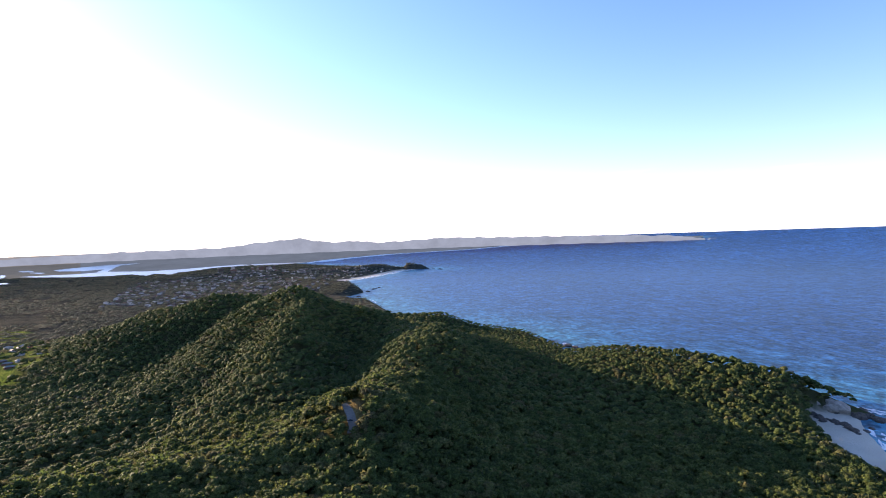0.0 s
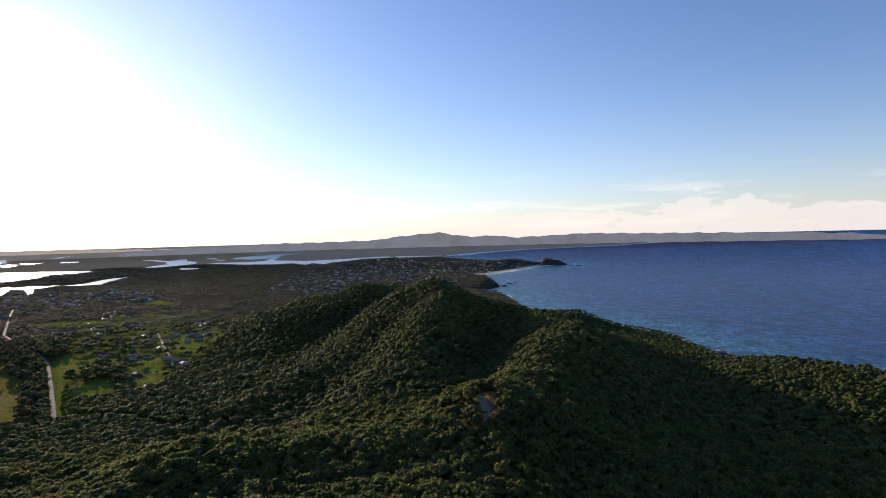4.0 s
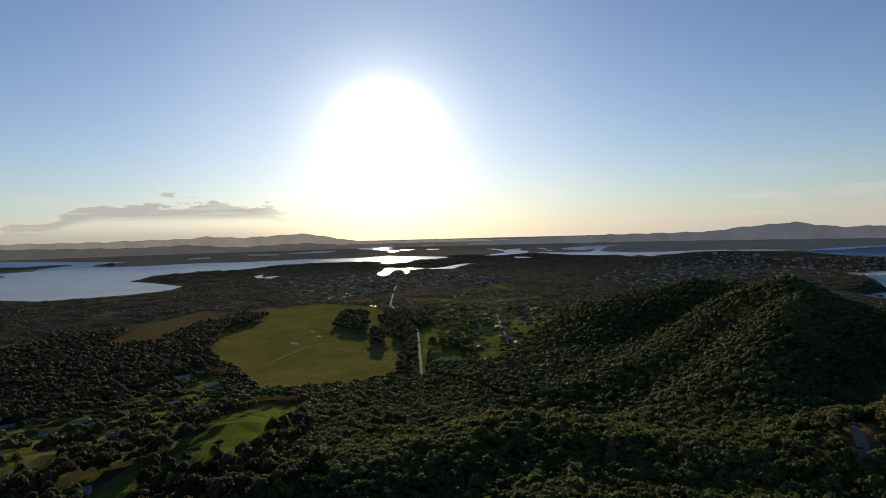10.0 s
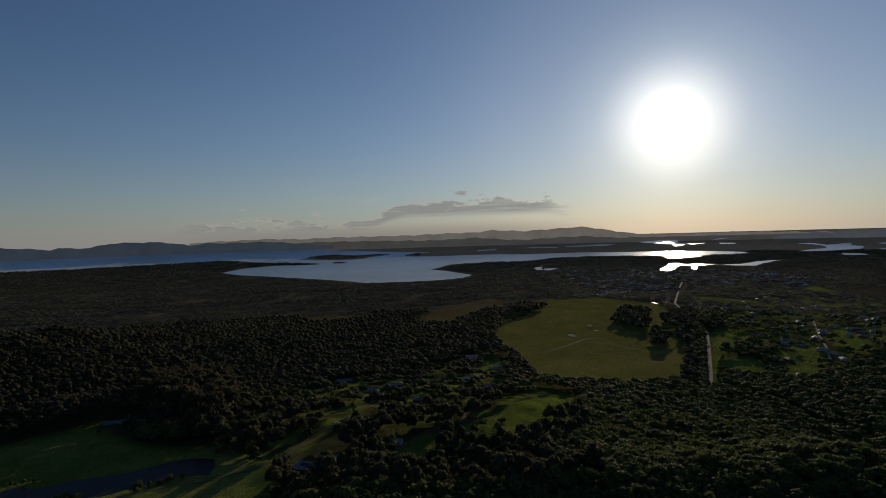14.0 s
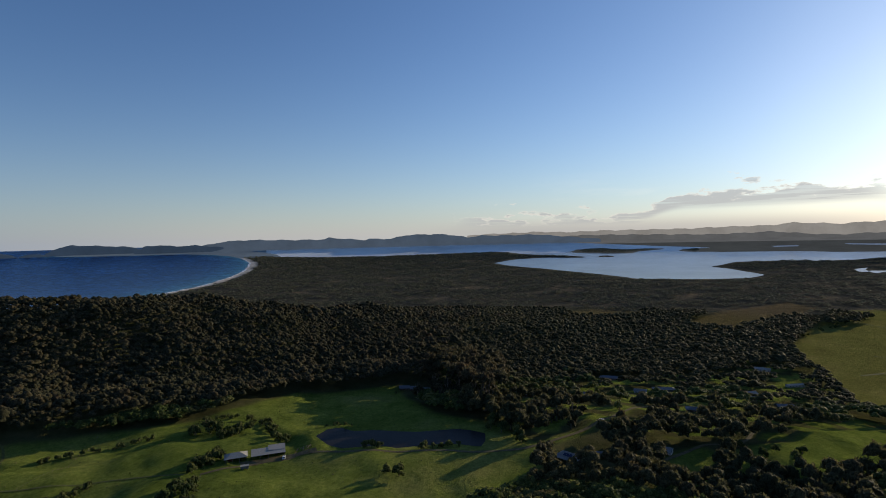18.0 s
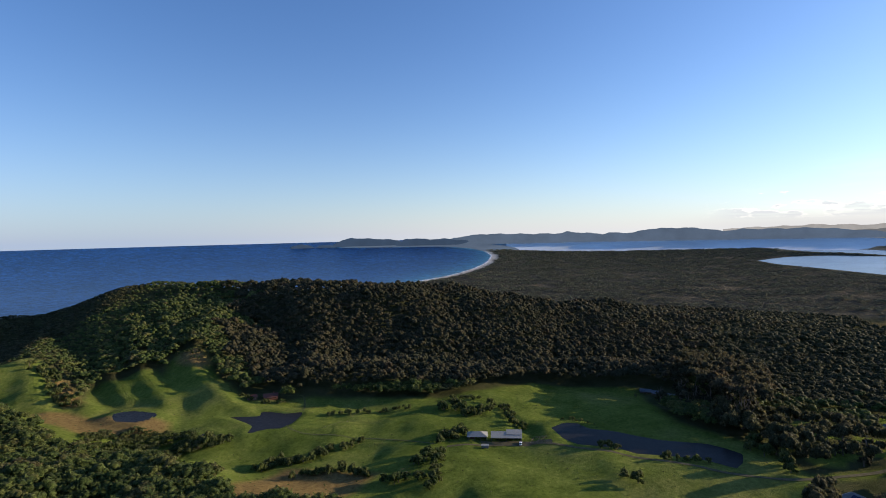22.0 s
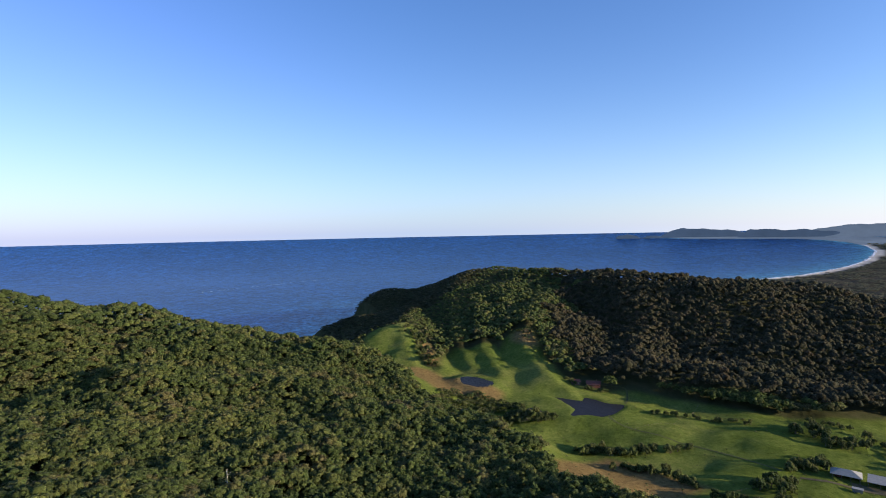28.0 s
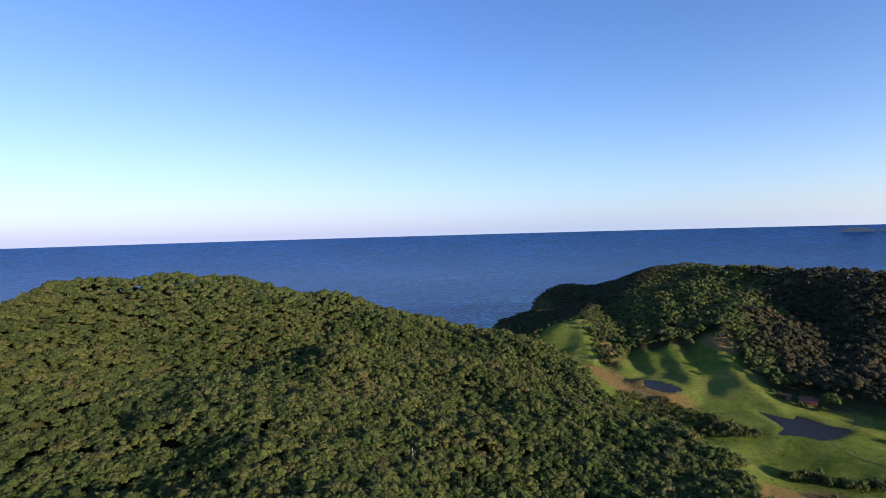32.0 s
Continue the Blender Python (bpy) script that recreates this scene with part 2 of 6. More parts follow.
def water_material(name, colour, rough, waves, strength, spec=0.5, chops=1.0, shoal=None):
    """Level water, ruffled by waves of two sizes and painted with their light and dark, mirroring the sky where it is
    seen low.
    """
    m, n, l, b = mat(name, rough, spec)
    b.inputs["IOR"].default_value = 1.33
    patch = noise_node(n, l, 0.0015, 3)
    c = ramp(n, l, patch.outputs[0], (0.3, tuple(v * 0.8 for v in colour)), (0.7, tuple(v * 1.2 for v in colour))).outputs[0]
    if shoal:
        near = n.new("ShaderNodeAttribute")
        near.attribute_name = "shoal"
        c = mix(n, l, near.outputs["Fac"], c, shoal)
    # lit and shaded wave faces, multiplied into the base colour
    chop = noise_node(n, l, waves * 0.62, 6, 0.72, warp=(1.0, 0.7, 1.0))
    painted_facets = ramp(n, l, chop.outputs[0], (0.4, (1 - 0.5 * chops, 1 - 0.46 * chops, 1 - 0.4 * chops)), (0.6, (1 + 0.6 * chops, 1 + 0.5 * chops, 1 + 0.42 * chops)))
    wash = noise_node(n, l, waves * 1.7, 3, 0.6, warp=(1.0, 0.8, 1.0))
    painted_crests = ramp(n, l, wash.outputs[0], (0.4, (1 - 0.4 * chops,) * 3), (0.6, (1 + 0.5 * chops,) * 3))
    c = mix(n, l, 1.0, c, painted_crests.outputs[0], 'MULTIPLY')
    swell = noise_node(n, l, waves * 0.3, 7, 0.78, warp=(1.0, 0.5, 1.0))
    painted_streak = ramp(n, l, swell.outputs[0], (0.38, (1 - 0.4 * chops, 1 - 0.36 * chops, 1 - 0.3 * chops)), (0.62, (1 + 0.45 * chops, 1 + 0.4 * chops, 1 + 0.34 * chops)))
    tone = mix(n, l, 1.0, c, painted_facets.outputs[0], 'MULTIPLY')
    l.new(mix(n, l, 1.0, tone, painted_streak.outputs[0], 'MULTIPLY'), b.inputs["Base Color"])
    w = noise_node(n, l, waves, 6, 0.6, warp=(1.0, 0.45, 1.0))
    bump(n, l, w.outputs[0], strength, 2.0, b)
    return m


def plain(name, colour, rough=0.7, vary=0.25, scale=0.5, metal=0.0):
    m, n, l, b = mat(name, rough)
    t = noise_node(n, l, scale, 5)
    c = ramp(n, l, t.outputs[0], (0.3, tuple(v * (1 - vary) for v in colour)), (0.7, tuple(min(1, v * (1 + vary)) for v in colour)))
    l.new(c.outputs[0], b.inputs["Base Color"])
    b.inputs["Metallic"].default_value = metal
    return m


GROUND = ground_material()
LEAVES = foliage_material("coastal_wood_leaves", (0.046, 0.068, 0.024), (0.076, 0.106, 0.034), (0.12, 0.14, 0.046), (0.12, 0.104, 0.052))
GUM = foliage_material("gum_leaves", (0.042, 0.045, 0.027), (0.063, 0.06, 0.037), (0.086, 0.075, 0.047), (0.092, 0.068, 0.044))
OLIVE = foliage_material("bushland_leaves", (0.044, 0.048, 0.025), (0.066, 0.067, 0.036), (0.092, 0.089, 0.05), (0.092, 0.075, 0.045))
# leaf colours lightened and greyed to stand in for haze over the plain
HAZED_SCRUB = foliage_material("hazed_scrub_leaves", (0.068, 0.074, 0.05), (0.104, 0.108, 0.074), (0.142, 0.142, 0.1), (0.156, 0.134, 0.092))
BUSH = foliage_material("paddock_tree_leaves", (0.05, 0.07, 0.02), (0.09, 0.105, 0.035), (0.14, 0.15, 0.06), (0.13, 0.11, 0.06))
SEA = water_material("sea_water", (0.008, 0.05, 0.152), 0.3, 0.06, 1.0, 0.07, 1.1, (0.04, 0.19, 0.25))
# pale base colours stand in for the sky that these waters would mirror
SKY_LAKE = water_material("sky_pale_lake_water", (0.34, 0.38, 0.36), 0.2, 0.06, 0.04, 0.5, 0.08)
FAR_SKY_LAKE = water_material("sky_pale_far_lake_water", (0.7, 0.73, 0.7), 0.4, 0.06, 0.02, 0.3, 0.04)
SKY_RIVER = water_material("sky_pale_river_water", (0.45, 0.47, 0.46), 0.25, 0.06, 0.05, 0.5, 0.1)
POND = water_material("pond_water", (0.026, 0.025, 0.025), 0.2, 0.8, 0.05, 0.03, 0.2)


def far_haze_material(name, colour, glow):
    """Woods seen through ten kilometres of air: a plain distant backdrop, haze painted into its colour and glow."""
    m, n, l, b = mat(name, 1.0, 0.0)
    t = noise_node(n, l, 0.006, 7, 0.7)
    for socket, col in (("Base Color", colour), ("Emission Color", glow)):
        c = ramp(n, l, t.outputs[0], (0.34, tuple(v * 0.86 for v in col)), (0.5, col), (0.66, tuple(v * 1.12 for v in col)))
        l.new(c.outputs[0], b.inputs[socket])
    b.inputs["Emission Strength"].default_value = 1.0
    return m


FAR_BLUE = far_haze_material("haze_blue_woods", (0.05, 0.066, 0.085), (0.044, 0.06, 0.082))
FAR_PALE = far_haze_material("haze_pale_woods", (0.08, 0.09, 0.105), (0.19, 0.18, 0.165))
FAR_PLAIN = far_haze_material("far_hazed_woods", (0.075, 0.072, 0.058), (0.03, 0.031, 0.03))
FAR_HAZY = far_haze_material("far_hazy_plain", (0.06, 0.064, 0.06), (0.075, 0.076, 0.078))
FAR_NORTH = far_haze_material("haze_north_woods", (0.045, 0.056, 0.07), (0.085, 0.1, 0.125))
FAR_SHORE = far_haze_material("haze_north_shore", (0.02, 0.026, 0.032), (0.036, 0.046, 0.06))
FAR_CAPE = far_haze_material("haze_cape_woods", (0.025, 0.034, 0.046), (0.02, 0.033, 0.055))
ROAD = plain("gravel_road", (0.22, 0.195, 0.165), 0.9, 0.2, 0.6)

# ---------------------------------------------------------------- the plan: bearings (degrees left of +y) and distances


def pt(az, d):
    a = radians(az)
    return (-d * math.sin(a), d * math.cos(a))


def poly(*pairs):
    return np.array([pt(a, d) for a, d in pairs])


FLAT, ROOM = 2600.0, 2300.0


def bend(p):
    """Draws the far country in, towards the eye and along the line of sight, so that all of it lies within five kilometres."""
    p = np.asarray(p, float)
    v = p - np.array(EYE)
    d = np.maximum(np.hypot(v[..., 0], v[..., 1]), 1e-6)
    over = np.maximum(d - FLAT, 0)
    k = (np.minimum(d, FLAT) + ROOM * over / (ROOM + over)) / d
    return np.array(EYE) + v * k[..., None]


COAST = poly((-26, 14000), (-25.7, 11700), (-18.4, 11700), (-12.8, 10500), (-6.9, 9500), (-2.9, 7931), (1.6, 7338), (6.4, 6828),
             (11.7, 5838), (14.2, 5288), (15.6, 5100), (11, 4300), (6, 3900), (3, 3620), (0.7, 3340), (1.6, 3390), (3.5, 3400), (5, 3274),
             (6.5, 3028), (9, 2771), (10.9, 2655), (12, 2450), (9.2, 2280), (8.6, 2050), (10.1, 1940), (11.2, 1916), (8.5, 1809),
             (7.5, 1668), (6, 1450), (3, 1300), (-2, 1180), (-9, 1070), (-12.4, 930), (-13.6, 885), (-18, 850), (-26, 800),
             (-34, 745), (-38.9, 700), (-37.6, 678), (-38, 645), (-39.4, 590), (-42, 500))
COAST_EAST = poly((-52, 440), (-75, 420), (-100, 450), (-120, 700), (-135, 900), (-155, 1000), (-168, 900), (-176, 790), (-181, 740),
                  (-183.5, 800), (-181.7, 1073), (-184.2, 1172), (-185.8, 1245), (-187.5, 1330), (-190, 1420), (-200, 1620), (-212, 1850), (-222, 2050))
COAST_SOUTH = poly((133.4, 2352), (130.7, 2549), (128.9, 2794), (127.1, 3195), (125.9, 3738), (125.5, 4316), (125.3, 4982), (125.9, 6116),
                   (127.1, 7375), (128.9, 8558), (131.3, 9559), (134.9, 9717), (139.1, 10319), (141.5, 11220), (138, 16000), (110, 30000), (60, 40000), (0, 30000))
LAND = np.concatenate([COAST, COAST_EAST, COAST_SOUTH])
LAKE_NEAR = poly((122.7, 7564), (122.2, 6301), (117.4, 5721), (112.2, 5560), (107.7, 5679), (103.7, 5827), (99.7, 6111), (97.9, 5660), (96.9, 5254), (94.5, 4852),
                 (92, 4709), (90.3, 4457), (90.9, 4319), (94.5, 4439), (97, 4299), (98.4, 4097), (100, 3738), (98.4, 3389), (95.5, 3119), (92, 2824),
                 (89.4, 2648), (86.7, 2462), (85.5, 2372), (83.3, 2372), (81, 2375), (78, 2400), (75.6, 2476), (74.3, 2656), (75.3, 2757), (77.4, 3033),
                 (79, 3188), (78, 3316), (76.8, 3649), (75, 3717), (72.6, 3844), (69.5, 3805), (67.7, 3977), (65.9, 4263), (62.9, 4337), (59.4, 4354))
LAKE_FAR = poly((54.8, 4258), (52.3, 4284), (47.5, 4551), (48.2, 4901), (51.4, 5142), (54.2, 5264), (59.4, 5172), (62.9, 5301), (65.9, 5197), (68.9, 5109),
                (71.9, 5321), (74.9, 5259), (77.9, 5212), (80.9, 5324), (81.7, 5560), (81.3, 6037), (78.8, 6440), (81.4, 6915), (83.8, 7439), (87.9, 8809),
                (91.9, 10793), (96.9, 10900), (102.8, 11100), (110.2, 10900), (117.4, 11146), (123, 12300), (126.5, 11829), (123.9, 9108))
MAIN_LAKE = np.concatenate([LAKE_NEAR, LAKE_FAR])
ISLANDS = [poly((92.7, 5559), (91.9, 5772), (91.4, 6422), (88.7, 6636), (86.6, 6116), (82.9, 6431), (83.2, 6067), (85.5, 5476), (85.9, 5096), (88.8, 5112), (91.9, 5464)),
           poly((89.3, 4579), (88.5, 4725), (87.7, 4548), (87.8, 4358), (89.1, 4359))]
# ponds, canals and river arms beyond the paddocks
WATERS = [poly((67.9, 2992), (67, 3124), (67, 2837), (67.6, 2848)), poly((66.8, 2923), (65.5, 2944), (66.3, 2780), (66.8, 2832)),
          poly((55.7, 2690), (54.8, 3024), (54.7, 3228), (53.7, 3270), (54.1, 2838), (54.7, 2683)), poly((52.8, 2788), (52.7, 3204), (52.1, 3197), (52.2, 2783), (52.6, 2670)),
          poly((53.7, 3162), (52, 3250), (50.3, 3181), (51.5, 3065), (52.8, 3053)), poly((50.1, 3128), (48.3, 3217), (47.2, 3432), (46.2, 3544), (45.1, 3598), (46.7, 3260), (47.1, 3062), (48.8, 3071)),
          poly((55.1, 3934), (53.1, 4233), (51.4, 4146), (52.3, 3953), (54.5, 3842)), poly((57.5, 9113), (55.3, 9858), (53.8, 10052), (53.8, 8135), (54.7, 7605), (57, 8424)),
          poly((54.3, 6999), (53.6, 7331), (53.1, 6886), (53.9, 6489)), poly((50.9, 9919), (49.2, 11531), (50.3, 9567)), poly((68.6, 7449), (65.4, 7167), (65.4, 6651), (68.3, 6985)),
          poly((64.8, 7375), (62, 7931), (59.5, 8081), (60.5, 7272), (64.1, 7007)), poly((73.9, 6667), (71.8, 6906), (71.9, 6439), (73.7, 6312)),
          poly((53, 7543), (51.3, 7503), (52.5, 6953)), poly((50.2, 7528), (48.8, 7509), (48.9, 6988), (50.1, 7102)),
          poly((44, 6821), (43.1, 6979), (41.8, 6257), (40.9, 6598), (40.2, 6756), (40.2, 5993), (39.3, 5793), (39.4, 5229), (40.8, 4962), (42.7, 4782), (44, 4760), (43.1, 5087), (41.8, 5372), (42, 5912), (43.1, 6537)),
          poly((40.9, 4441), (39.5, 4373), (39, 4197), (40.6, 4172)), poly((37.8, 6222), (36.8, 5925), (36.9, 5622), (37.7, 5962)),
          poly((38.5, 5264), (34.7, 5134), (31.9, 5255), (29, 4906), (26.1, 4975), (23.1, 5204), (20.7, 5352), (19.6, 5071), (23.1, 4927), (25.5, 4464), (26.5, 4413), (27, 4140), (28.4, 4409), (29, 4147), (30.2, 4509), (31.9, 4454), (34.7, 4583), (37.4, 4968)),
          poly((36.1, 6481), (34.7, 6875), (31.9, 7407), (29.4, 7647), (31.2, 6908), (31.8, 5898), (32.2, 5206), (33.1, 5213), (32.4, 5967), (34.1, 5777), (35.8, 6044)),
          poly((38.5, 6696), (37.7, 6814), (37.5, 6350), (38.2, 6337)), poly((19.8, 5296), (17.6, 5324), (14.6, 5163), (17, 4936), (19.5, 4992))]

# hills and spurs: crest points (bearing, distance, height of the ground), half width, and how steeply they fall
CRESTS = [
    (((218, 400, 74), (210, 410, 80), (202, 420, 82), (195, 430, 74)), 75),
    (((240, 480, 160), (220, 585, 157), (214, 600, 149), (204, 600, 142), (196, 590, 123), (190, 575, 101), (185, 555, 90), (180, 540, 74)), 175),
    (((180, 540, 70), (174, 510, 50), (170, 485, 38), (166, 450, 26), (161, 400, 40), (153, 320, 50), (140, 200, 58)), 75),
    (((205, 330, 78), (190, 330, 68), (176, 330, 60), (165, 300, 54), (155, 240, 54)), 110),
    (((192, 440, 84), (180, 430, 68), (171, 395, 56)), 80), (((150, 720, 46), (140, 720, 44), (130, 720, 40), (120, 760, 32)), 100),
    (((154, 610, 46), (140, 600, 42), (130, 610, 40), (120, 640, 34), (108, 640, 24)), 100),
    (((170, 930, 56), (165, 950, 74), (160, 930, 86), (154, 880, 82)), 150),
    (((205, 260, 82), (180, 120, 62), (60, 60, 58), (25, 250, 50), (11, 390, 36)), 160),
    (((58, 330, 44), (40, 395, 47), (23, 385, 44), (16, 396, 46), (9.8, 418, 58), (4, 390, 48), (0, 370, 36), (-10, 340, 20), (-25, 300, 8)), 85),
    (((40, 1120, 4), (36, 1120, 14), (32, 1130, 42), (27.3, 1140, 70), (21.7, 1120, 88), (18.8, 1050, 68), (15.9, 950, 94), (13, 960, 82), (11.2, 980, 72), (7.7, 1030, 36), (5.4, 1080, 18)), 150),
    (((15.9, 950, 84), (16.5, 800, 70), (15, 650, 44), (12, 520, 28)), 110),
    # spur added and raised to throw the seaward flank into shade
    (((7.0, 430, 46), (5.0, 500, 56), (3.5, 570, 60), (2.5, 640, 63), (2.5, 720, 62), (3.5, 800, 58), (6.5, 960, 40)), 88),
    (((5.4, 1080, 25), (3, 1120, 27), (0.5, 1150, 28), (-1.1, 1140, 18), (-2.6, 1115, 6), (-9, 1030, 3), (-11, 990, 0)), 90),
    (((6, 900, 34), (-6, 850, 14), (-12, 820, 10), (-17.6, 790, 28), (-23, 760, 30), (-28, 740, 28), (-33, 722, 24), (-36, 709, 14), (-38.3, 702, 3)), 95),
    (((179, 1040, 6), (175, 1180, 2), (174.1, 1195, 5), (173.5, 1195, 25), (172.7, 1190, 54), (171.5, 1184, 63), (167.9, 1230, 63), (164.5, 1200, 81), (161.5, 1150, 102), (159.4, 1100, 119), (157, 1080, 114), (151.7, 1000, 105), (148.2, 950, 108), (143.5, 910, 104), (138.4, 885, 99), (133.8, 885, 84)), 190),
    (((133.8, 885, 84), (128.5, 890, 76), (122.7, 910, 73), (117.3, 940, 55), (112, 1000, 47), (104, 1050, 22)), 190),
    (((75, 420, 36), (110, 430, 35), (135, 470, 36), (150, 520, 38), (166, 590, 33)), 220), (((92, 330, 34), (115, 320, 34), (137, 330, 35)), 110),
    (((14, 2500, 26), (9, 2090, 24)), 130), (((24, 3600, 22), (12, 3330, 24), (5, 3480, 30), (2.4, 3420, 24)), 260),
]


def crest_height(q, pts, wide):
    best = np.full(len(q), 1e9)
    high = np.zeros(len(q))
    xy = [(np.array(pt(a, d)), h) for a, d, h in pts]
    for (p0, h0), (p1, h1) in zip(xy, xy[1:]):
        e = p1 - p0
        t = np.clip(((q - p0) @ e) / (e @ e), 0, 1)
        dist = np.hypot(*(q - p0 - t[:, None] * e).T)
        near = dist < best
        best = np.where(near, dist, best)
        high = np.where(near, h0 + t * (h1 - h0), high)
    return high * np.exp(-(best / wide) ** 2)


def signed(q, ring):
    """Distance to a closed outline, positive inside."""
    inside = np.zeros(len(q), bool)
    best = np.full(len(q), 1e18)
    x, y = q[:, 0], q[:, 1]
    for p0, p1 in zip(ring, np.roll(ring, -1, axis=0)):
        e = p1 - p0
        t = np.clip(((q - p0) @ e) / (e @ e), 0, 1)
        best = np.minimum(best, ((q - p0 - t[:, None] * e) ** 2).sum(1))
        cross = ((p0[1] > y) != (p1[1] > y))
        with np.errstate(divide='ignore', invalid='ignore'):
            inside ^= cross & (x < (p1[0] - p0[0]) * (y - p0[1]) / (p1[1] - p0[1]) + p0[0])
    return np.sqrt(best) * np.where(inside, 1, -1)


def wobble(q, size, seed=0):
    """A cheap smooth field of bumps about -1 to 1."""
    out = np.zeros(len(q))
    rng = np.random.RandomState(seed)
    for k in range(5):
        a = rng.uniform(0, 6.28)
        f = 6.28 / size * rng.uniform(0.6, 1.5)
        out += np.sin((q[:, 0] * math.cos(a) + q[:, 1] * math.sin(a)) * f + rng.uniform(0, 6.28) + 1.3 * np.sin(f * 0.7 * (q[:, 0] * math.sin(a) - q[:, 1] * math.cos(a))))
    return out / 3


def shore(q):
    """Distance inland from the sea and the lakes (negative over water)."""
    q = np.asarray(q, float)
    sea = signed(q, LAND)
    lake = signed(q, MAIN_LAKE)
    for i in ISLANDS:
        lake = np.minimum(lake, -signed(q, i))
    return sea, lake


# small spurs and gullies on the flanks: line (bearing, distance), rise, half width
RELIEF = [(((17.8, 900), (24, 720), (32, 570)), -9, 38), (((20.5, 960), (28, 760), (36, 640)), 6, 34), (((24, 1050), (33, 820), (38, 700)), -7, 42), (((12, 880), (10, 740), (11, 600)), -9, 34), (((13.5, 880), (13.5, 700)), 5, 30), (((4, 960), (1, 800), (-2, 640)), 5, 34),
          (((13, 880), (19, 640), (28, 520)), 7, 50), (((8, 900), (6, 820)), -4, 40), (((152, 960), (150.5, 820), (148.6, 640)), -15, 46), (((144, 880), (143, 760), (145, 650)), 6, 40),
          (((141, 820), (139, 740), (140, 640)), -9, 44), (((129, 830), (127, 720), (128.5, 620)), -8, 44), (((119, 840), (117.5, 740), (119, 640)), -8, 48), (((198, 520), (185, 380), (160, 300)), -3, 55),
          (((207, 540), (212, 300)), -2, 50), (((218, 335), (211, 350), (205, 374), (195, 372), (185, 376)), 12, 30), (((212, 285), (205, 298), (198, 300)), -7, 32), (((146, 480), (140, 470), (133, 480), (127, 470)), -2.5, 9), (((126, 500), (122, 445)), -2.5, 9)]

# grassy spurs that run down to the farm ponds: crest points (bearing, distance, height)
SPURS = [((161, 880, 92), (160.2, 760, 80), (159.9, 645, 63), (159.4, 615, 58.5), (158.6, 580, 54), (158, 550, 48)),
         ((153, 880, 92), (155, 760, 86), (155.6, 665, 76), (155.5, 625, 66), (154.3, 580, 58), (152.4, 535, 50.5), (150.3, 500, 44)),
         ((167.5, 860, 78), (167.6, 760, 76), (166.9, 680, 66), (166, 625, 57), (164.4, 590, 51)), ((167.6, 760, 78), (168.9, 700, 81), (168.2, 640, 66), (167.4, 590, 52)),
         ((168.9, 702, 81), (170.3, 698, 79), (171.7, 690, 66), (173.4, 680, 52)), ((150, 760, 66), (151.4, 640, 60), (152, 590, 52)),
         ((163, 880, 88), (163.2, 780, 76), (162.8, 690, 64), (162.2, 640, 57), (161.2, 590, 50.5)), ((157.6, 840, 88), (157.7, 740, 78), (157.4, 690, 70))]

PONDS = [(poly((119.3, 445), (118, 458), (116.6, 458), (115.2, 447), (113.2, 446), (110.9, 440), (108.7, 436), (106.2, 438), (104.4, 440), (103, 437), (101.4, 430), (101.4, 414), (101.9, 403),
               (103.4, 406), (104.8, 409), (106.5, 409), (109, 407), (110.9, 405), (112.5, 412), (114.2, 413), (116.6, 413), (118, 422)), 39.5),
         (poly((152.7, 512), (151.2, 506), (149.8, 502), (149.6, 515), (148.4, 508), (147.3, 500), (145.6, 501), (145.8, 491), (146.7, 473), (147.9, 464), (149.2, 467), (150.3, 464), (151.1, 461), (150.5, 478), (151.1, 489), (152.1, 504)), 42.5),
         (poly((162.2, 557), (161, 554), (159.3, 537), (159.6, 522), (160.8, 518), (162.3, 530), (162.6, 547)), 49.0), (poly((155.5, 476), (154.8, 480), (154, 471), (154.3, 461), (155.3, 462)), 42.0)]
DAMS = [((64.2, 1028), 12, 4), ((62.4, 1144), 6, 2.6), ((61.7, 1083), 4, 2), ((59.2, 1432), 13, 5), ((56.0, 1515), 12, 5), ((56.3, 1105), 3.5, 2)]


COVE = poly((-34.0, 682), (-34.2, 616), (-36, 566), (-37.9, 525), (-39.2, 515), (-48, 430), (-50, 500), (-45, 700), (-37.5, 684), (-36, 690))


def line_rise(q, line, rise, wide):
    best = np.full(len(q), 1e9)
    xy = [np.array(pt(a, d)) for a, d in line]
    for p0, p1 in zip(xy, xy[1:]):
        e = p1 - p0
        t = np.clip(((q - p0) @ e) / (e @ e), 0, 1)
        best = np.minimum(best, np.hypot(*(q - p0 - t[:, None] * e).T))
    return rise * np.exp(-(best / wide) ** 2)


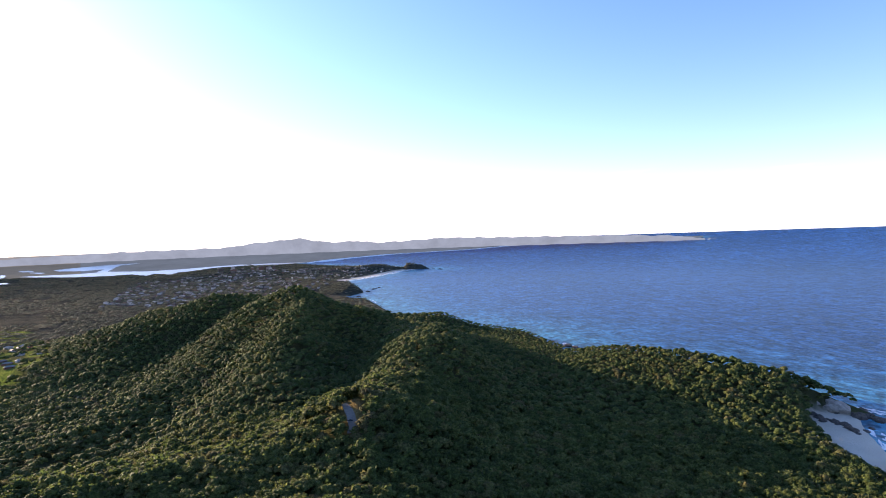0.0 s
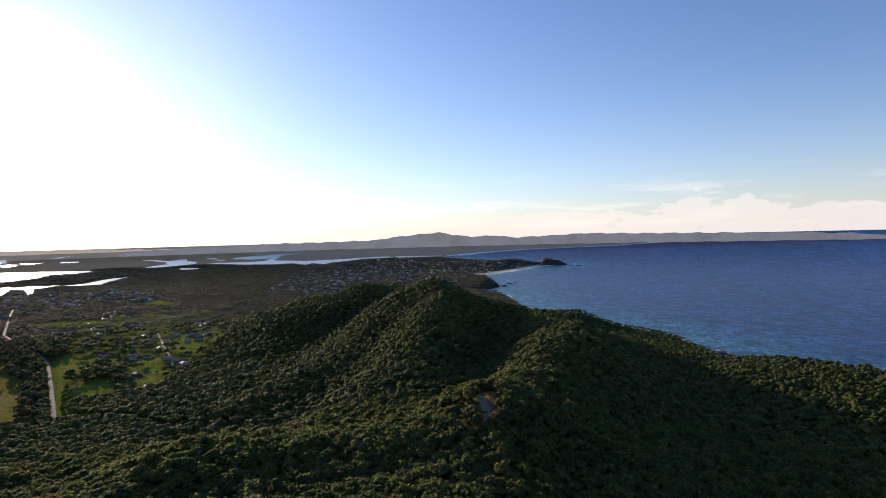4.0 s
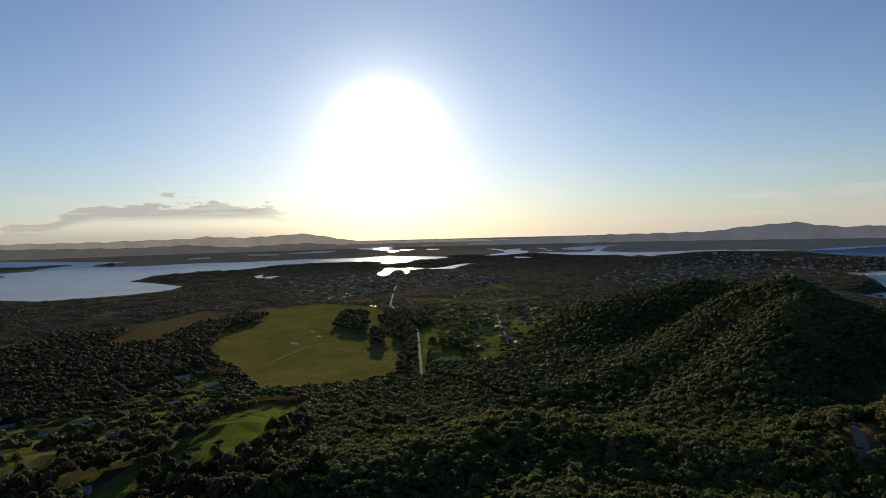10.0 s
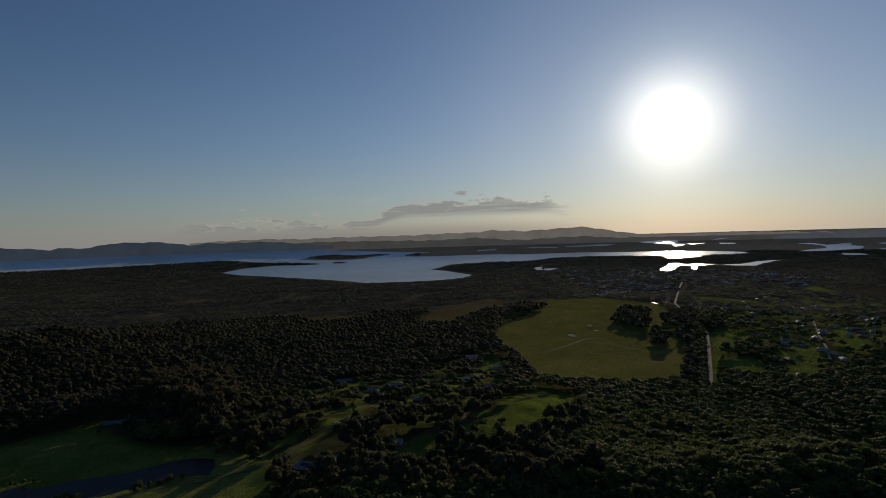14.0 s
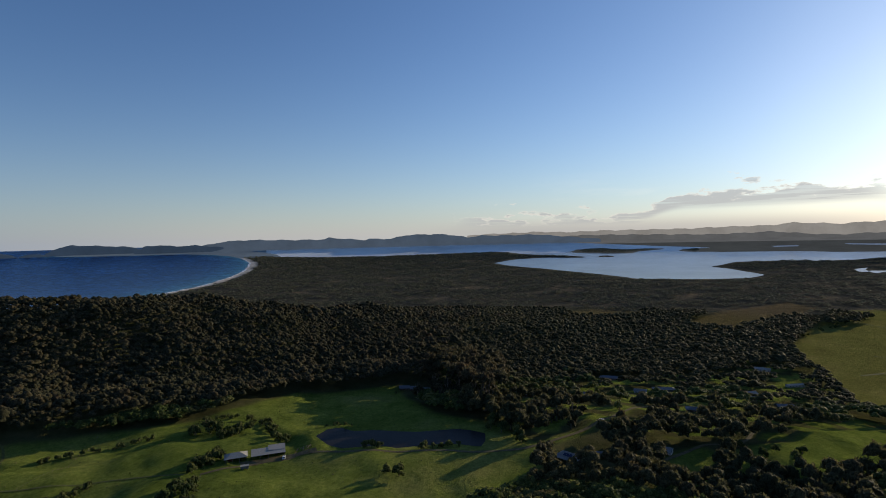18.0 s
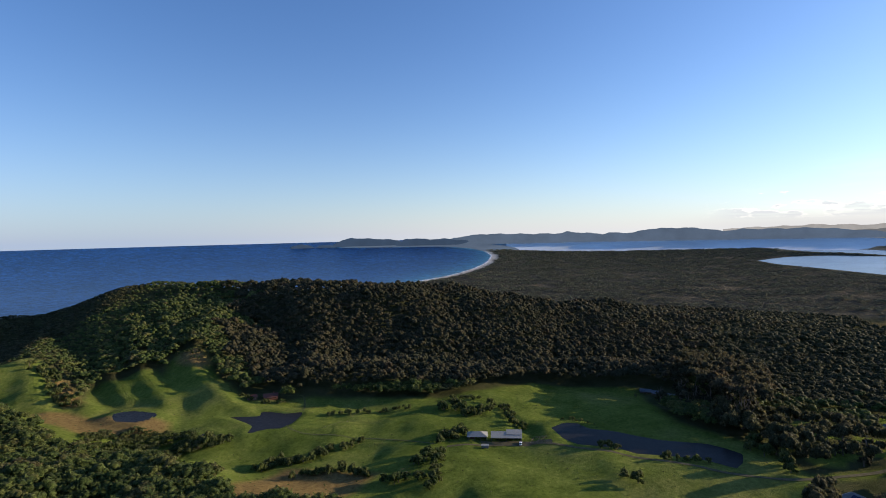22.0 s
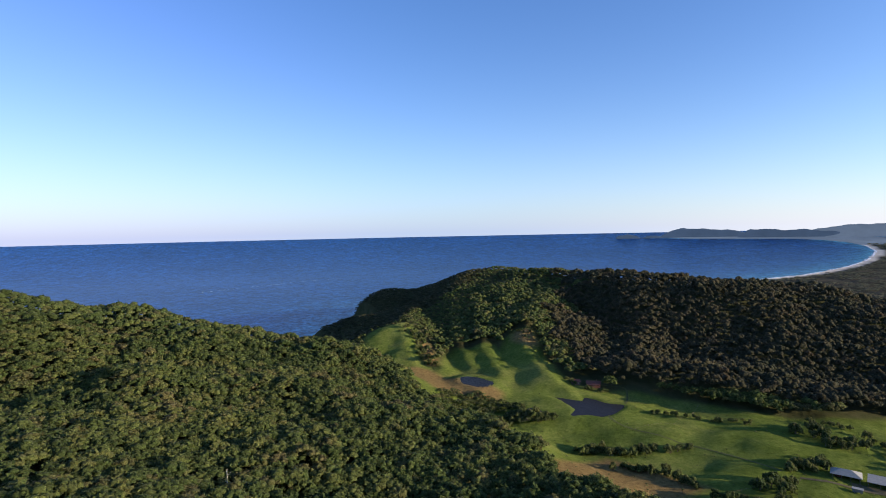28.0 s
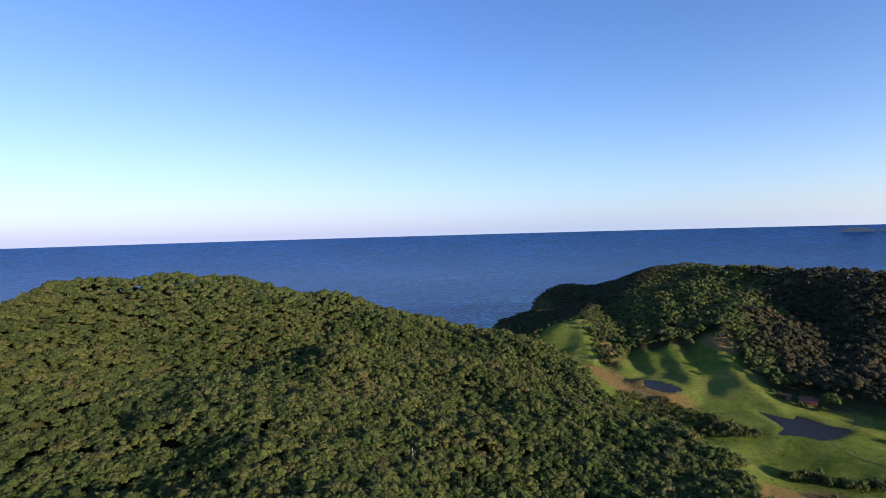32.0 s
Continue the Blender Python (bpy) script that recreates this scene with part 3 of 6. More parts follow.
def height(q, ends=None):
    q = np.asarray(q, float)
    sea, lake = ends if ends else shore(q)
    hills = np.zeros(len(q))
    for pts, wide in CRESTS:
        c = crest_height(q, pts, wide)
        hills = np.where(np.maximum(hills, c) > 0, (np.maximum(hills, 0) ** 4 + c ** 4) ** 0.25, 0)
    d = np.hypot(q[:, 0], q[:, 1])
    land = 5 + hills + wobble(q, 160, 3) * np.clip(hills / 40, 0, 1.5) * 4
    for line, rise, wide in RELIEF:
        land += line_rise(q, line, rise, wide)
    for line in SPURS:
        spur = np.full(len(q), -99.0)
        xy = [(np.array(pt(a, r)), h) for a, r, h in line]
        for (p0, h0), (p1, h1) in zip(xy, xy[1:]):
            e = p1 - p0
            t = np.clip(((q - p0) @ e) / (e @ e), 0, 1)
            away = np.hypot(*(q - p0 - t[:, None] * e).T)
            spur = np.maximum(spur, h0 + t * (h1 - h0) - 0.42 * (np.sqrt(away ** 2 + 16) - 4))
        land = (np.maximum(land, 1) ** 24 + np.maximum(spur, 1) ** 24) ** (1 / 24)
    land += wobble(q, 45, 5) * np.clip((900 - d) / 300, 0, 1) * 0.8
    land = np.maximum(land, 5)
    w = np.clip((signed(q, COVE) + 12) / 12, 0, 1)
    land = land * (1 - w) + 1.6 * w
    for ring, level in PONDS:
        sd = signed(q, ring)
        w = np.clip((sd + 22) / 20, 0, 1)
        land = land * (1 - w) + w * (level + np.clip(-sd / 4, -1.5, 1.0))
    gentle = np.where(sea < 120, sea * 0.03, 3.6 + (sea - 120) * 0.3)
    az = np.degrees(np.arctan2(-q[:, 0], q[:, 1]))
    steep = np.where(sea > 0, sea * np.where(np.abs(az) > 160, 0.9, 0.6), sea * 0.3)
    flat = (d > 2000) & ((az > 20) | (d > 4200) | ((az > 4) & (az < 11) & (d > 2600)))
    z = np.minimum(land, np.maximum(np.where(flat, gentle, steep), -12))
    bank = np.where(lake > -100, -lake * 0.03, 3 - (lake + 100) * 0.3)
    return np.minimum(z, np.maximum(bank, -6))


# ground cover
GRASS = [poly((72.6, 1004), (70, 1350), (67.9, 1545), (61.4, 1644), (55.5, 1500), (53.6, 1250), (53.0, 1000), (53.3, 740), (57.3, 675), (62, 668), (67.4, 672), (69.8, 830)),
         poly((50, 899), (47.7, 917), (46.5, 876), (46.4, 785), (49.4, 785), (50.1, 783)), poly((50.9, 1111), (49.9, 1168), (49, 1094), (47.1, 1037), (49.8, 965), (50.9, 973)), poly((51, 1100), (50, 1072), (50.6, 734), (51.1, 736)), poly((44.5, 1000), (42.5, 1010), (42, 900), (44, 880)),
         poly((67.1, 604), (63.8, 604), (63.6, 520), (67.8, 417), (73.0, 392), (77.1, 400), (76.8, 437), (74.6, 449), (71.8, 473)),
         poly((82.8, 413), (80.2, 433), (78.2, 423), (79.4, 373), (83.7, 357)),
         poly((76.0, 448), (72.8, 465), (71.1, 514), (68.7, 559), (68.7, 414), (72.2, 398), (74.7, 387)),
         poly((73.9, 805), (72.1, 836), (71.6, 673), (73.1, 693)),
         poly((51.0, 1064), (49.2, 1088), (47.6, 1031), (50.1, 927), (50.9, 937)), poly((51.0, 1040), (50.2, 1037), (50.0, 720), (50.9, 720)),
         poly((98, 396), (93.9, 420), (91.0, 444), (87.2, 508), (86.2, 524), (86.9, 500), (90.4, 438), (94, 406)),
         poly((52.6, 1700), (48, 1650), (47, 1560), (52, 1600)), poly((44.2, 2124), (42, 2022), (41.2, 1831), (44.2, 1984)), poly((41.5, 1270), (38.8, 1085), (39.2, 1010), (41.2, 1025)),
         poly((173.5, 640), (172.6, 690), (171.2, 712), (169.6, 722), (168.0, 722), (167.0, 670), (166.2, 600), (165.0, 590), (164.2, 640), (163.2, 655), (161.8, 646), (160.4, 652), (159.2, 655), (158.3, 630), (157.8, 660), (156.9, 684), (154.9, 684), (153.8, 620), (152.4, 575), (151.1, 546), (148.5, 540), (144.4, 544), (138.7, 533), (134.1, 523),
              (129.8, 529), (125.7, 555), (121.2, 598), (115.8, 607), (110.8, 611),
              (107, 480), (101, 458), (97, 420), (95, 385), (97, 330), (110, 280), (125, 262), (138, 255), (150, 290),
              (152.3, 305), (153.4, 339), (154.5, 353), (158.3, 366), (159.3, 405), (161.9, 432), (164.4, 440), (167.2, 485), (170.8, 540))]
DRY = [poly((11.2, 422), (9.3, 425), (9.1, 410), (9.9, 385), (10.6, 385), (11.2, 402)),
       poly((157.2, 650), (156.9, 680), (155.0, 680), (154.2, 640), (155.2, 622)), poly((167.0, 660), (165.8, 660), (165.0, 600), (166.2, 600)),
       poly((168.4, 590), (166, 588), (163.4, 556), (161.4, 536), (158.0, 514), (158.2, 500), (161.6, 498), (165.4, 508), (168.2, 550)), poly((153.1, 352), (147.5, 396), (143.9, 381), (137.9, 359), (140.4, 337), (152.3, 293))]
SANDS = [COVE]
VILLAGE = poly((50, 1120), (50, 1500), (46, 1750), (38, 1700), (36, 1200), (40, 900), (45, 740), (46, 960))
PARK = poly((99, 420), (98, 600), (93, 740), (84, 760), (76, 900), (70, 860), (68, 640), (64, 610), (70, 480), (80, 450), (88, 440))
BROWN = [GRASS[0], poly((67.2, 680), (62, 690), (57.3, 690), (56.2, 860), (58.5, 930), (62, 900), (65, 800), (67.5, 760)), poly((77, 1150), (70, 1560), (72.8, 1640), (78, 1420), (82, 1180)),
         poly((92.7, 1348), (89.3, 1397), (84.9, 1344), (85.5, 1255), (91.6, 1226))]


def cover(q, sea):
    g = np.max([np.clip(signed(q, p) / 8 + 0.5, 0, 1) for p in GRASS], axis=0)
    dry = np.max([np.clip(signed(q, p) / 8 + 0.5, 0, 1) for p in DRY], axis=0)
    g = np.maximum(g, np.clip(signed(q, PARK) / 10, 0, 1) * np.clip((wobble(q, 46, 21) + 0.02) * 4, 0, 1))
    g = np.maximum(g, np.clip(signed(q, VILLAGE) / 10, 0, 1) * np.clip((wobble(q, 60, 23) - 0.05) * 4, 0, 1))
    dry = np.maximum(dry, 0.38 * np.max([np.clip(signed(q, p) / 8 + 0.5, 0, 1) for p in BROWN], axis=0))
    d = np.hypot(q[:, 0], q[:, 1])
    az = np.degrees(np.arctan2(-q[:, 0], q[:, 1]))
    sand = np.max([np.clip(signed(q, p) / 5 + 0.5, 0, 1) for p in SANDS], axis=0)
    band = ((az > 124) & (az < 136) & (d > 2150)) | ((az < 11.2) & (az > 4) & (d > 2600)) | ((d > 5200) & (az < 15))
    sand = np.maximum(sand, np.clip((55 - sea) / 10, 0, 1) * band)
    return g, dry, sand


def link_mesh(name, verts, faces, material, smooth=True):
    """A mesh object from arrays; faces all have the same number of corners."""
    me = bpy.data.meshes.new(name)
    verts, faces = np.asarray(verts, np.float32), np.asarray(faces, np.int32)
    k = faces.shape[1]
    me.vertices.add(len(verts))
    me.vertices.foreach_set("co", verts.ravel())
    me.loops.add(faces.size)
    me.loops.foreach_set("vertex_index", faces.ravel())
    me.polygons.add(len(faces))
    me.polygons.foreach_set("loop_start", np.arange(len(faces), dtype=np.int32) * k)
    me.polygons.foreach_set("use_smooth", np.full(len(faces), smooth))
    me.update(calc_edges=True)
    me.materials.append(material)
    return new(name, me)


def fan_grid(az, dist):
    a, d = np.meshgrid(np.radians(az), dist, indexing="ij")
    return np.stack([-d * np.sin(a), d * np.cos(a)], -1).reshape(-1, 2)


def grid_faces(n, m, closed=False):
    i, j = np.meshgrid(np.arange(n if closed else n - 1), np.arange(m - 1), indexing="ij")
    a, b = i * m + j, ((i + 1) % n) * m + j
    return np.stack([a, a + 1, b + 1, b], -1).reshape(-1, 4)


# the ground, one sheet out to the horizon
AZ = np.concatenate([np.arange(-46, 228, 0.48), np.arange(228, 314, 2.0)])
DIST = np.concatenate([[0.02, 20, 60], np.geomspace(90, 238, 24), np.geomspace(240, 760, 190), np.geomspace(768, 26000, 170)])
q = fan_grid(AZ, DIST)
ends = shore(q)
z = height(q, ends)
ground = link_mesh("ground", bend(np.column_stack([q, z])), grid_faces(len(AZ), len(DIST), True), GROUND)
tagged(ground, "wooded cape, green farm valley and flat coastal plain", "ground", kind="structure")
# far stretches of the sheet take the haze-painted, glowing materials
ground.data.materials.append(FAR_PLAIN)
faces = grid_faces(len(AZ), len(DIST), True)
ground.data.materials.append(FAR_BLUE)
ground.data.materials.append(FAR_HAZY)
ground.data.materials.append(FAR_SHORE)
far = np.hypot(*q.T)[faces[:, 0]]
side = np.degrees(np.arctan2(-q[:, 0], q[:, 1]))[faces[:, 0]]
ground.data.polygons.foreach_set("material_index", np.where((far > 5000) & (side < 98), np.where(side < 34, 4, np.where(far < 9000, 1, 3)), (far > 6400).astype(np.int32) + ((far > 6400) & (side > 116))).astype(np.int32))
cov = np.column_stack([*cover(q, ends[0]), np.clip((np.hypot(*q.T) - 1300) / 150, 0, 1)])
ground.data.attributes.new("cover", 'FLOAT_COLOR', 'POINT').data.foreach_set("color", cov.astype(np.float32).ravel())


def water_sheet(name, az, dist, material, label):
    p = fan_grid(az, dist)
    ob = link_mesh(name, bend(np.column_stack([p, np.zeros(len(p))])), grid_faces(len(az), len(dist)), material)
    return tagged(ob, label, "water", kind="structure")


sea_sheet = water_sheet("sea", np.arange(123.6, 376.0, 0.6), np.geomspace(300, 26600, 120), SEA, "deep blue open sea with small painted ripples, turquoise along the beaches")
q = fan_grid(np.arange(123.6, 376.0, 0.6), np.geomspace(300, 26600, 120))
shoal = np.exp(np.minimum(signed(q, LAND), 0) / 110) * 0.85
sea_sheet.data.attributes.new("shoal", 'FLOAT', 'POINT').data.foreach_set("value", shoal.astype(np.float32))
water_sheet("lake", np.arange(45.0, 123.8, 0.75), np.geomspace(2000, 5400, 60), SKY_LAKE, "calm lake, sky reflection painted into its pale colour")
water_sheet("lake_far_basin", np.arange(45.0, 123.8, 0.75), np.geomspace(5400, 14000, 60), FAR_SKY_LAKE, "far basin of the lake, painted pale with skylight")


# far ranges, with haze painted into their colour and emission
def far_range(name, dist, depth, line, material, label):
    az = np.arange(line[0][0], line[-1][0], 0.2)
    la, le = zip(*line)
    top = EYE.z + dist * np.tan(np.radians(np.interp(az, la, le)))
    rng = np.random.RandomState(int(dist))
    for f in (0.9, 2.1, 4.7):
        top += dist * 0.0006 / f * np.sin(az * f * 3 + rng.uniform(0, 6))
    rows = []
    for k, (dd, hh) in enumerate(((-1, 0), (-0.6, 0.35), (-0.3, 0.75), (0, 1), (0.4, 0.7), (1, 0))):
        d = dist + dd * depth + depth * 0.15 * np.sin(az * 2 + k)
        rows.append(np.column_stack([-d * np.sin(np.radians(az)), d * np.cos(np.radians(az)), np.maximum(top * hh, 0) - 5 * (hh == 0)]))
    v = np.stack(rows, 1).reshape(-1, 3)
    return tagged(link_mesh(name, bend(v), grid_faces(len(az), len(rows)), material), label, "hills", kind="structure")


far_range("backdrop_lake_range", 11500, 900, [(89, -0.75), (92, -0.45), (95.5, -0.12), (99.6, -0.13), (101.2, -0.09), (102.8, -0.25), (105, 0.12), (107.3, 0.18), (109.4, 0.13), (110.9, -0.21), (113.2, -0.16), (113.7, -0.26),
          (115.8, -0.09), (117.4, 0.06), (117.9, -0.1), (120.7, -0.09), (125.3, 0.02), (127.7, -0.08), (128.8, -0.32), (130.6, -0.52), (131.6, -1)], FAR_BLUE, "wooded range beyond the lake, painted haze blue")
far_range("backdrop_cape", 11900, 300, [(133.0, -0.95), (135.5, -0.38), (137.3, -0.22), (139.1, -0.15), (140, -0.03), (140.9, -0.28), (141.8, -0.56), (142.4, -1.05)], FAR_CAPE, "wooded cape at the end of the bay, painted haze blue")
far_range("backdrop_cape", 10900, 260, [(124.2, -1.25), (126.5, -0.97), (127.7, -0.65), (130, -0.38), (131.8, -0.4), (133.6, -0.27), (134.5, -0.31), (135.0, -0.8), (135.6, -1.1)], FAR_CAPE, "dark wooded cape behind the long beach, painted haze blue")
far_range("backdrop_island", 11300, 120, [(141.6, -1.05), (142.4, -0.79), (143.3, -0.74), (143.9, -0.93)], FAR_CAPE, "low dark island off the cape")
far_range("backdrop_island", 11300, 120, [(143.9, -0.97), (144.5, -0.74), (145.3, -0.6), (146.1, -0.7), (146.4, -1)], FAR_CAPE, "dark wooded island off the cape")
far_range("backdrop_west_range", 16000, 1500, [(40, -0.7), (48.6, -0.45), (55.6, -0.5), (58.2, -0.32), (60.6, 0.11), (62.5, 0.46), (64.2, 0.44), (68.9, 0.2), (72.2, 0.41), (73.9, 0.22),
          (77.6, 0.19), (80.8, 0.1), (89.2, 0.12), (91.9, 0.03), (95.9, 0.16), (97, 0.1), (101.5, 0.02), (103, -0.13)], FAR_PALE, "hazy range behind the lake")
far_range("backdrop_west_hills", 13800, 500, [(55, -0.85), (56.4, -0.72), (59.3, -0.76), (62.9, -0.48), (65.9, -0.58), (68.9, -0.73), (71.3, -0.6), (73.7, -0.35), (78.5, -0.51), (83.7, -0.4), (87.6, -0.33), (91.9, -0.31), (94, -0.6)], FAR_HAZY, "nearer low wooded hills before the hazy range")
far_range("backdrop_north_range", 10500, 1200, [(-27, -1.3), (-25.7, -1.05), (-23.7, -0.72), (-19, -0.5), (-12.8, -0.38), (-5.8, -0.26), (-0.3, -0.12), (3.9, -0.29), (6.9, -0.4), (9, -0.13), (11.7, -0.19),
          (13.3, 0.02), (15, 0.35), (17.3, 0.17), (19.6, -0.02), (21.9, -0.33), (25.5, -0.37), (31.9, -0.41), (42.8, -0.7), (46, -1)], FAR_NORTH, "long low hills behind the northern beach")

# ---------------------------------------------------------------- woods


def crown(seed, clumps, rings, sides, spread=0.62, sprays=0):
    """A crown about one unit in radius, open below: clumps of foliage, each a small uneven dome, with loose sprays. Vertices and triangles."""
    rng = np.random.RandomState(seed)
    vs, fs, base = [], [], 0
    squash = rng.uniform(0.75, 1.3)
    for k in range(clumps):
        a = k * 2.4 + rng.uniform(-0.5, 0.5)
        far = spread * math.sqrt((k + 0.15) / clumps) * rng.uniform(0.85, 1.15)
        r = rng.uniform(0.36, 0.58) * (1.12 - 0.45 * far) * (0.78 if clumps > 6 else 1.0)
        mid = np.array([far * math.cos(a) * squash, far * math.sin(a) / squash, 0.55 - 0.75 * far ** 1.6 + rng.uniform(-0.14, 0.14)])
        tall = r * rng.uniform(0.75, 1.25)
        v = [[0, 0, tall]]
        for j in range(1, rings + 1):
            e = 1.75 * j / rings
            for i in range(sides):
                w = 6.283 * (i + 0.5 * j) / sides
                g = r * rng.uniform(0.78, 1.22)
                v.append([g * math.sin(e) * math.cos(w), g * math.sin(e) * math.sin(w), tall * math.cos(e) + rng.uniform(-0.15, 0.15) * r])
        f = [[0, 1 + i, 1 + (i + 1) % sides] for i in range(sides)]
        for j in range(rings - 1):
            o = 1 + j * sides
            for i in range(sides):
                n = (i + 1) % sides
                f += [[o + i, o + sides + i, o + n], [o + n, o + sides + i, o + sides + n]]
        vs.append(np.array(v) + mid)
        fs.append(np.array(f) + base)
        base += len(v)
    v, f = np.concatenate(vs), np.concatenate(fs)
    if sprays:
        # loose leafy sprays, one small facet each, standing out of the clumps
        pick = f[rng.randint(0, len(f), sprays)]
        w = rng.dirichlet((1, 1, 1), sprays)
        mid = (v[pick] * w[:, :, None]).sum(1)
        out = np.cross(v[pick[:, 1]] - v[pick[:, 0]], v[pick[:, 2]] - v[pick[:, 0]])
        out /= np.linalg.norm(out, axis=1)[:, None] + 1e-9
        lean = out + rng.normal(size=out.shape) * 0.55
        lean /= np.linalg.norm(lean, axis=1)[:, None]
        side = np.cross(lean, rng.normal(size=out.shape))
        side /= np.linalg.norm(side, axis=1)[:, None]
        other = np.cross(lean, side)
        size = rng.uniform(0.09, 0.24, (sprays, 1))
        mid = mid + out * rng.uniform(0.0, 0.16, (sprays, 1))
        corners = []
        for k in range(3):
            w = 2.094 * k + rng.uniform(-0.4, 0.4, (sprays, 1))
            corners.append(mid + (side * np.cos(w) + other * np.sin(w)) * size * rng.uniform(0.7, 1.3, (sprays, 1)))
        i = np.arange(sprays)[:, None] * 3 + len(v)
        f = np.concatenate([f, i + np.array([[0, 1, 2]])])
        v = np.concatenate([v, np.stack(corners, 1).reshape(-1, 3)])
    return v, f


def scatter(cell, near, far, az0, az1, seed):
    """Jittered places for trees between two distances and two bearings."""
    rng = np.random.RandomState(seed)
    g = np.arange(-far, far, cell)
    x, y = np.meshgrid(g, g)
    p = np.column_stack([x.ravel(), y.ravel()]) + rng.uniform(-0.42, 0.42, (x.size, 2)) * cell
    d = np.hypot(p[:, 0], p[:, 1])
    a = np.degrees(np.arctan2(-p[:, 0], p[:, 1]))
    a = np.where(a < -90, a + 360, a)
    return p[(d > near) & (d < far) & (a > az0) & (a < az1)]


CLEAR = [poly((41.2, 2177), (36.7, 2025), (36.7, 1750), (40.5, 1803)), poly((11.4, 425), (9, 428), (8.8, 410), (9.6, 378), (10.7, 378), (11.4, 402)),
         poly((90.5, 615), (88.8, 615), (88.4, 560), (86.8, 538), (86.9, 478), (88.3, 478), (88.8, 530), (90.4, 555)),
         poly((88.4, 525), (87.0, 510), (83.6, 575), (85.2, 592)), poly((90.4, 600), (89.0, 588), (85.4, 660), (86.9, 676))]
TRACKS = [(((130.5, 403), (125.6, 407), (121.8, 415), (117.8, 403), (114.3, 395), (111.3, 394), (108.4, 390), (103, 388), (98.5, 391)), 3.0),
          (((131.9, 406), (135.4, 417), (138.7, 428), (141.6, 437), (144.7, 446), (146.7, 452), (147.5, 466), (146.7, 483), (145.5, 499), (145.3, 551), (147.2, 552), (149.6, 552)), 1.8),
          (((98.5, 391), (97.0, 392), (93.9, 413), (91.2, 439), (89.3, 459), (87.4, 502), (86.4, 522), (84, 570)), 3.2),
          (((51.1, 700), (51.1, 742), (51.2, 900), (51.35, 1105), (53.0, 1330), (54.2, 1520), (54.0, 1669), (53.8, 1882), (53.5, 2116)), 5.0),
          (((51.1, 715), (48.5, 690), (46.0, 680), (42, 600), (40, 596), (37.2, 593), (36.2, 566), (34.8, 540), (30, 500), (20, 440), (11.8, 400)), 5.0),
          (((61.4, 1689), (59.5, 1760), (57.6, 1815)), 7.0), (((42.9, 1308), (42.5, 1124), (41.9, 1008), (41.7, 937)), 3.2), (((83.2, 400), (79.8, 437), (76.3, 455), (73.5, 600)), 3.0)]
HOMES = [(92.5, 378), (89.5, 392), (83.2, 415), (88.4, 716), (90.4, 600), (96.7, 595), (85.4, 641), (83.2, 664), (75.6, 680), (74.7, 840), (72.2, 763), (80.3, 545),
         (73.0, 627), (109.9, 602), (108.8, 594), (107.6, 586), (148.7, 549), (150.5, 547)]
village_rng = np.random.RandomState(8)
box = village_rng.uniform((36, 720), (50.4, 1750), (150, 2))
box = box[signed(poly(*box), VILLAGE) > 8]
SMALL_HOMES = [tuple(b) for b in box[:60]]


def near_lines(p):
    """How far each place lies outside the tracks and the house yards."""
    best = np.full(len(p), 1e9)
    for line, wide in TRACKS:
        xy = [np.array(pt(a, d)) for a, d in line]
        for p0, p1 in zip(xy, xy[1:]):
            e = p1 - p0
            t = np.clip(((p - p0) @ e) / (e @ e), 0, 1)
            best = np.minimum(best, np.hypot(*(p - p0 - t[:, None] * e).T) - wide / 2)
    for a, d in ((98, 396), (96, 397), (94, 408), (92.4, 422), (91.2, 434), (90, 448), (89, 465), (88, 486), (87, 508)):
        for gap in (8, 20):
            best = np.minimum(best, np.hypot(*(p - np.array(pt(a, d - gap))).T) - 9)
    for h in HOMES:
        best = np.minimum(best, np.hypot(*(p - np.array(pt(*h))).T) - 10)
        for gap in ((14, 27, 40) if h[1] > 450 else (10,)):
            best = np.minimum(best, np.hypot(*(p - np.array(pt(h[0], h[1] - gap))).T) - 9)
    for h in SMALL_HOMES:
        best = np.minimum(best, np.hypot(*(p - np.array(pt(h[0], h[1] - 6))).T) - 13)
    return best


HEATH = poly((181, 690), (174, 690), (172, 706), (170.6, 745), (168.4, 815), (164.8, 920), (162, 1015), (159.6, 1070), (159, 1120), (160, 1320), (168, 1420), (176, 1400), (181, 1290))
TOWN = [poly((33, 2100), (30, 3300), (18, 3700), (8, 3400), (4, 3420), (9.5, 2850), (12, 2650), (12, 2150), (16, 1900), (25, 1850)),
        poly((66, 2500), (66, 2850), (58, 2800), (50, 2750), (46, 2600), (40, 2400), (44, 1950), (50, 2000), (58, 1720), (61.5, 1720))]


def wooded(p):
    sea, lake = shore(p)
    far = np.hypot(*p.T) > 2500
    for wtr in WATERS:
        lake[far] = np.maximum(lake[far], signed(p[far], wtr) - 25)
    g, dry, sand = cover(p, sea)
    open_ = np.max([signed(p, c) for c in CLEAR], axis=0)
    zz = height(p, (sea, lake))
    return (sea > 12) & (lake < -12) & (g < 0.4) & (dry < 0.3) & (sand < 0.3) & (open_ < 0) & (near_lines(p) > 3.5) & (signed(p, HEATH) < 0) & (zz > 2.0), zz


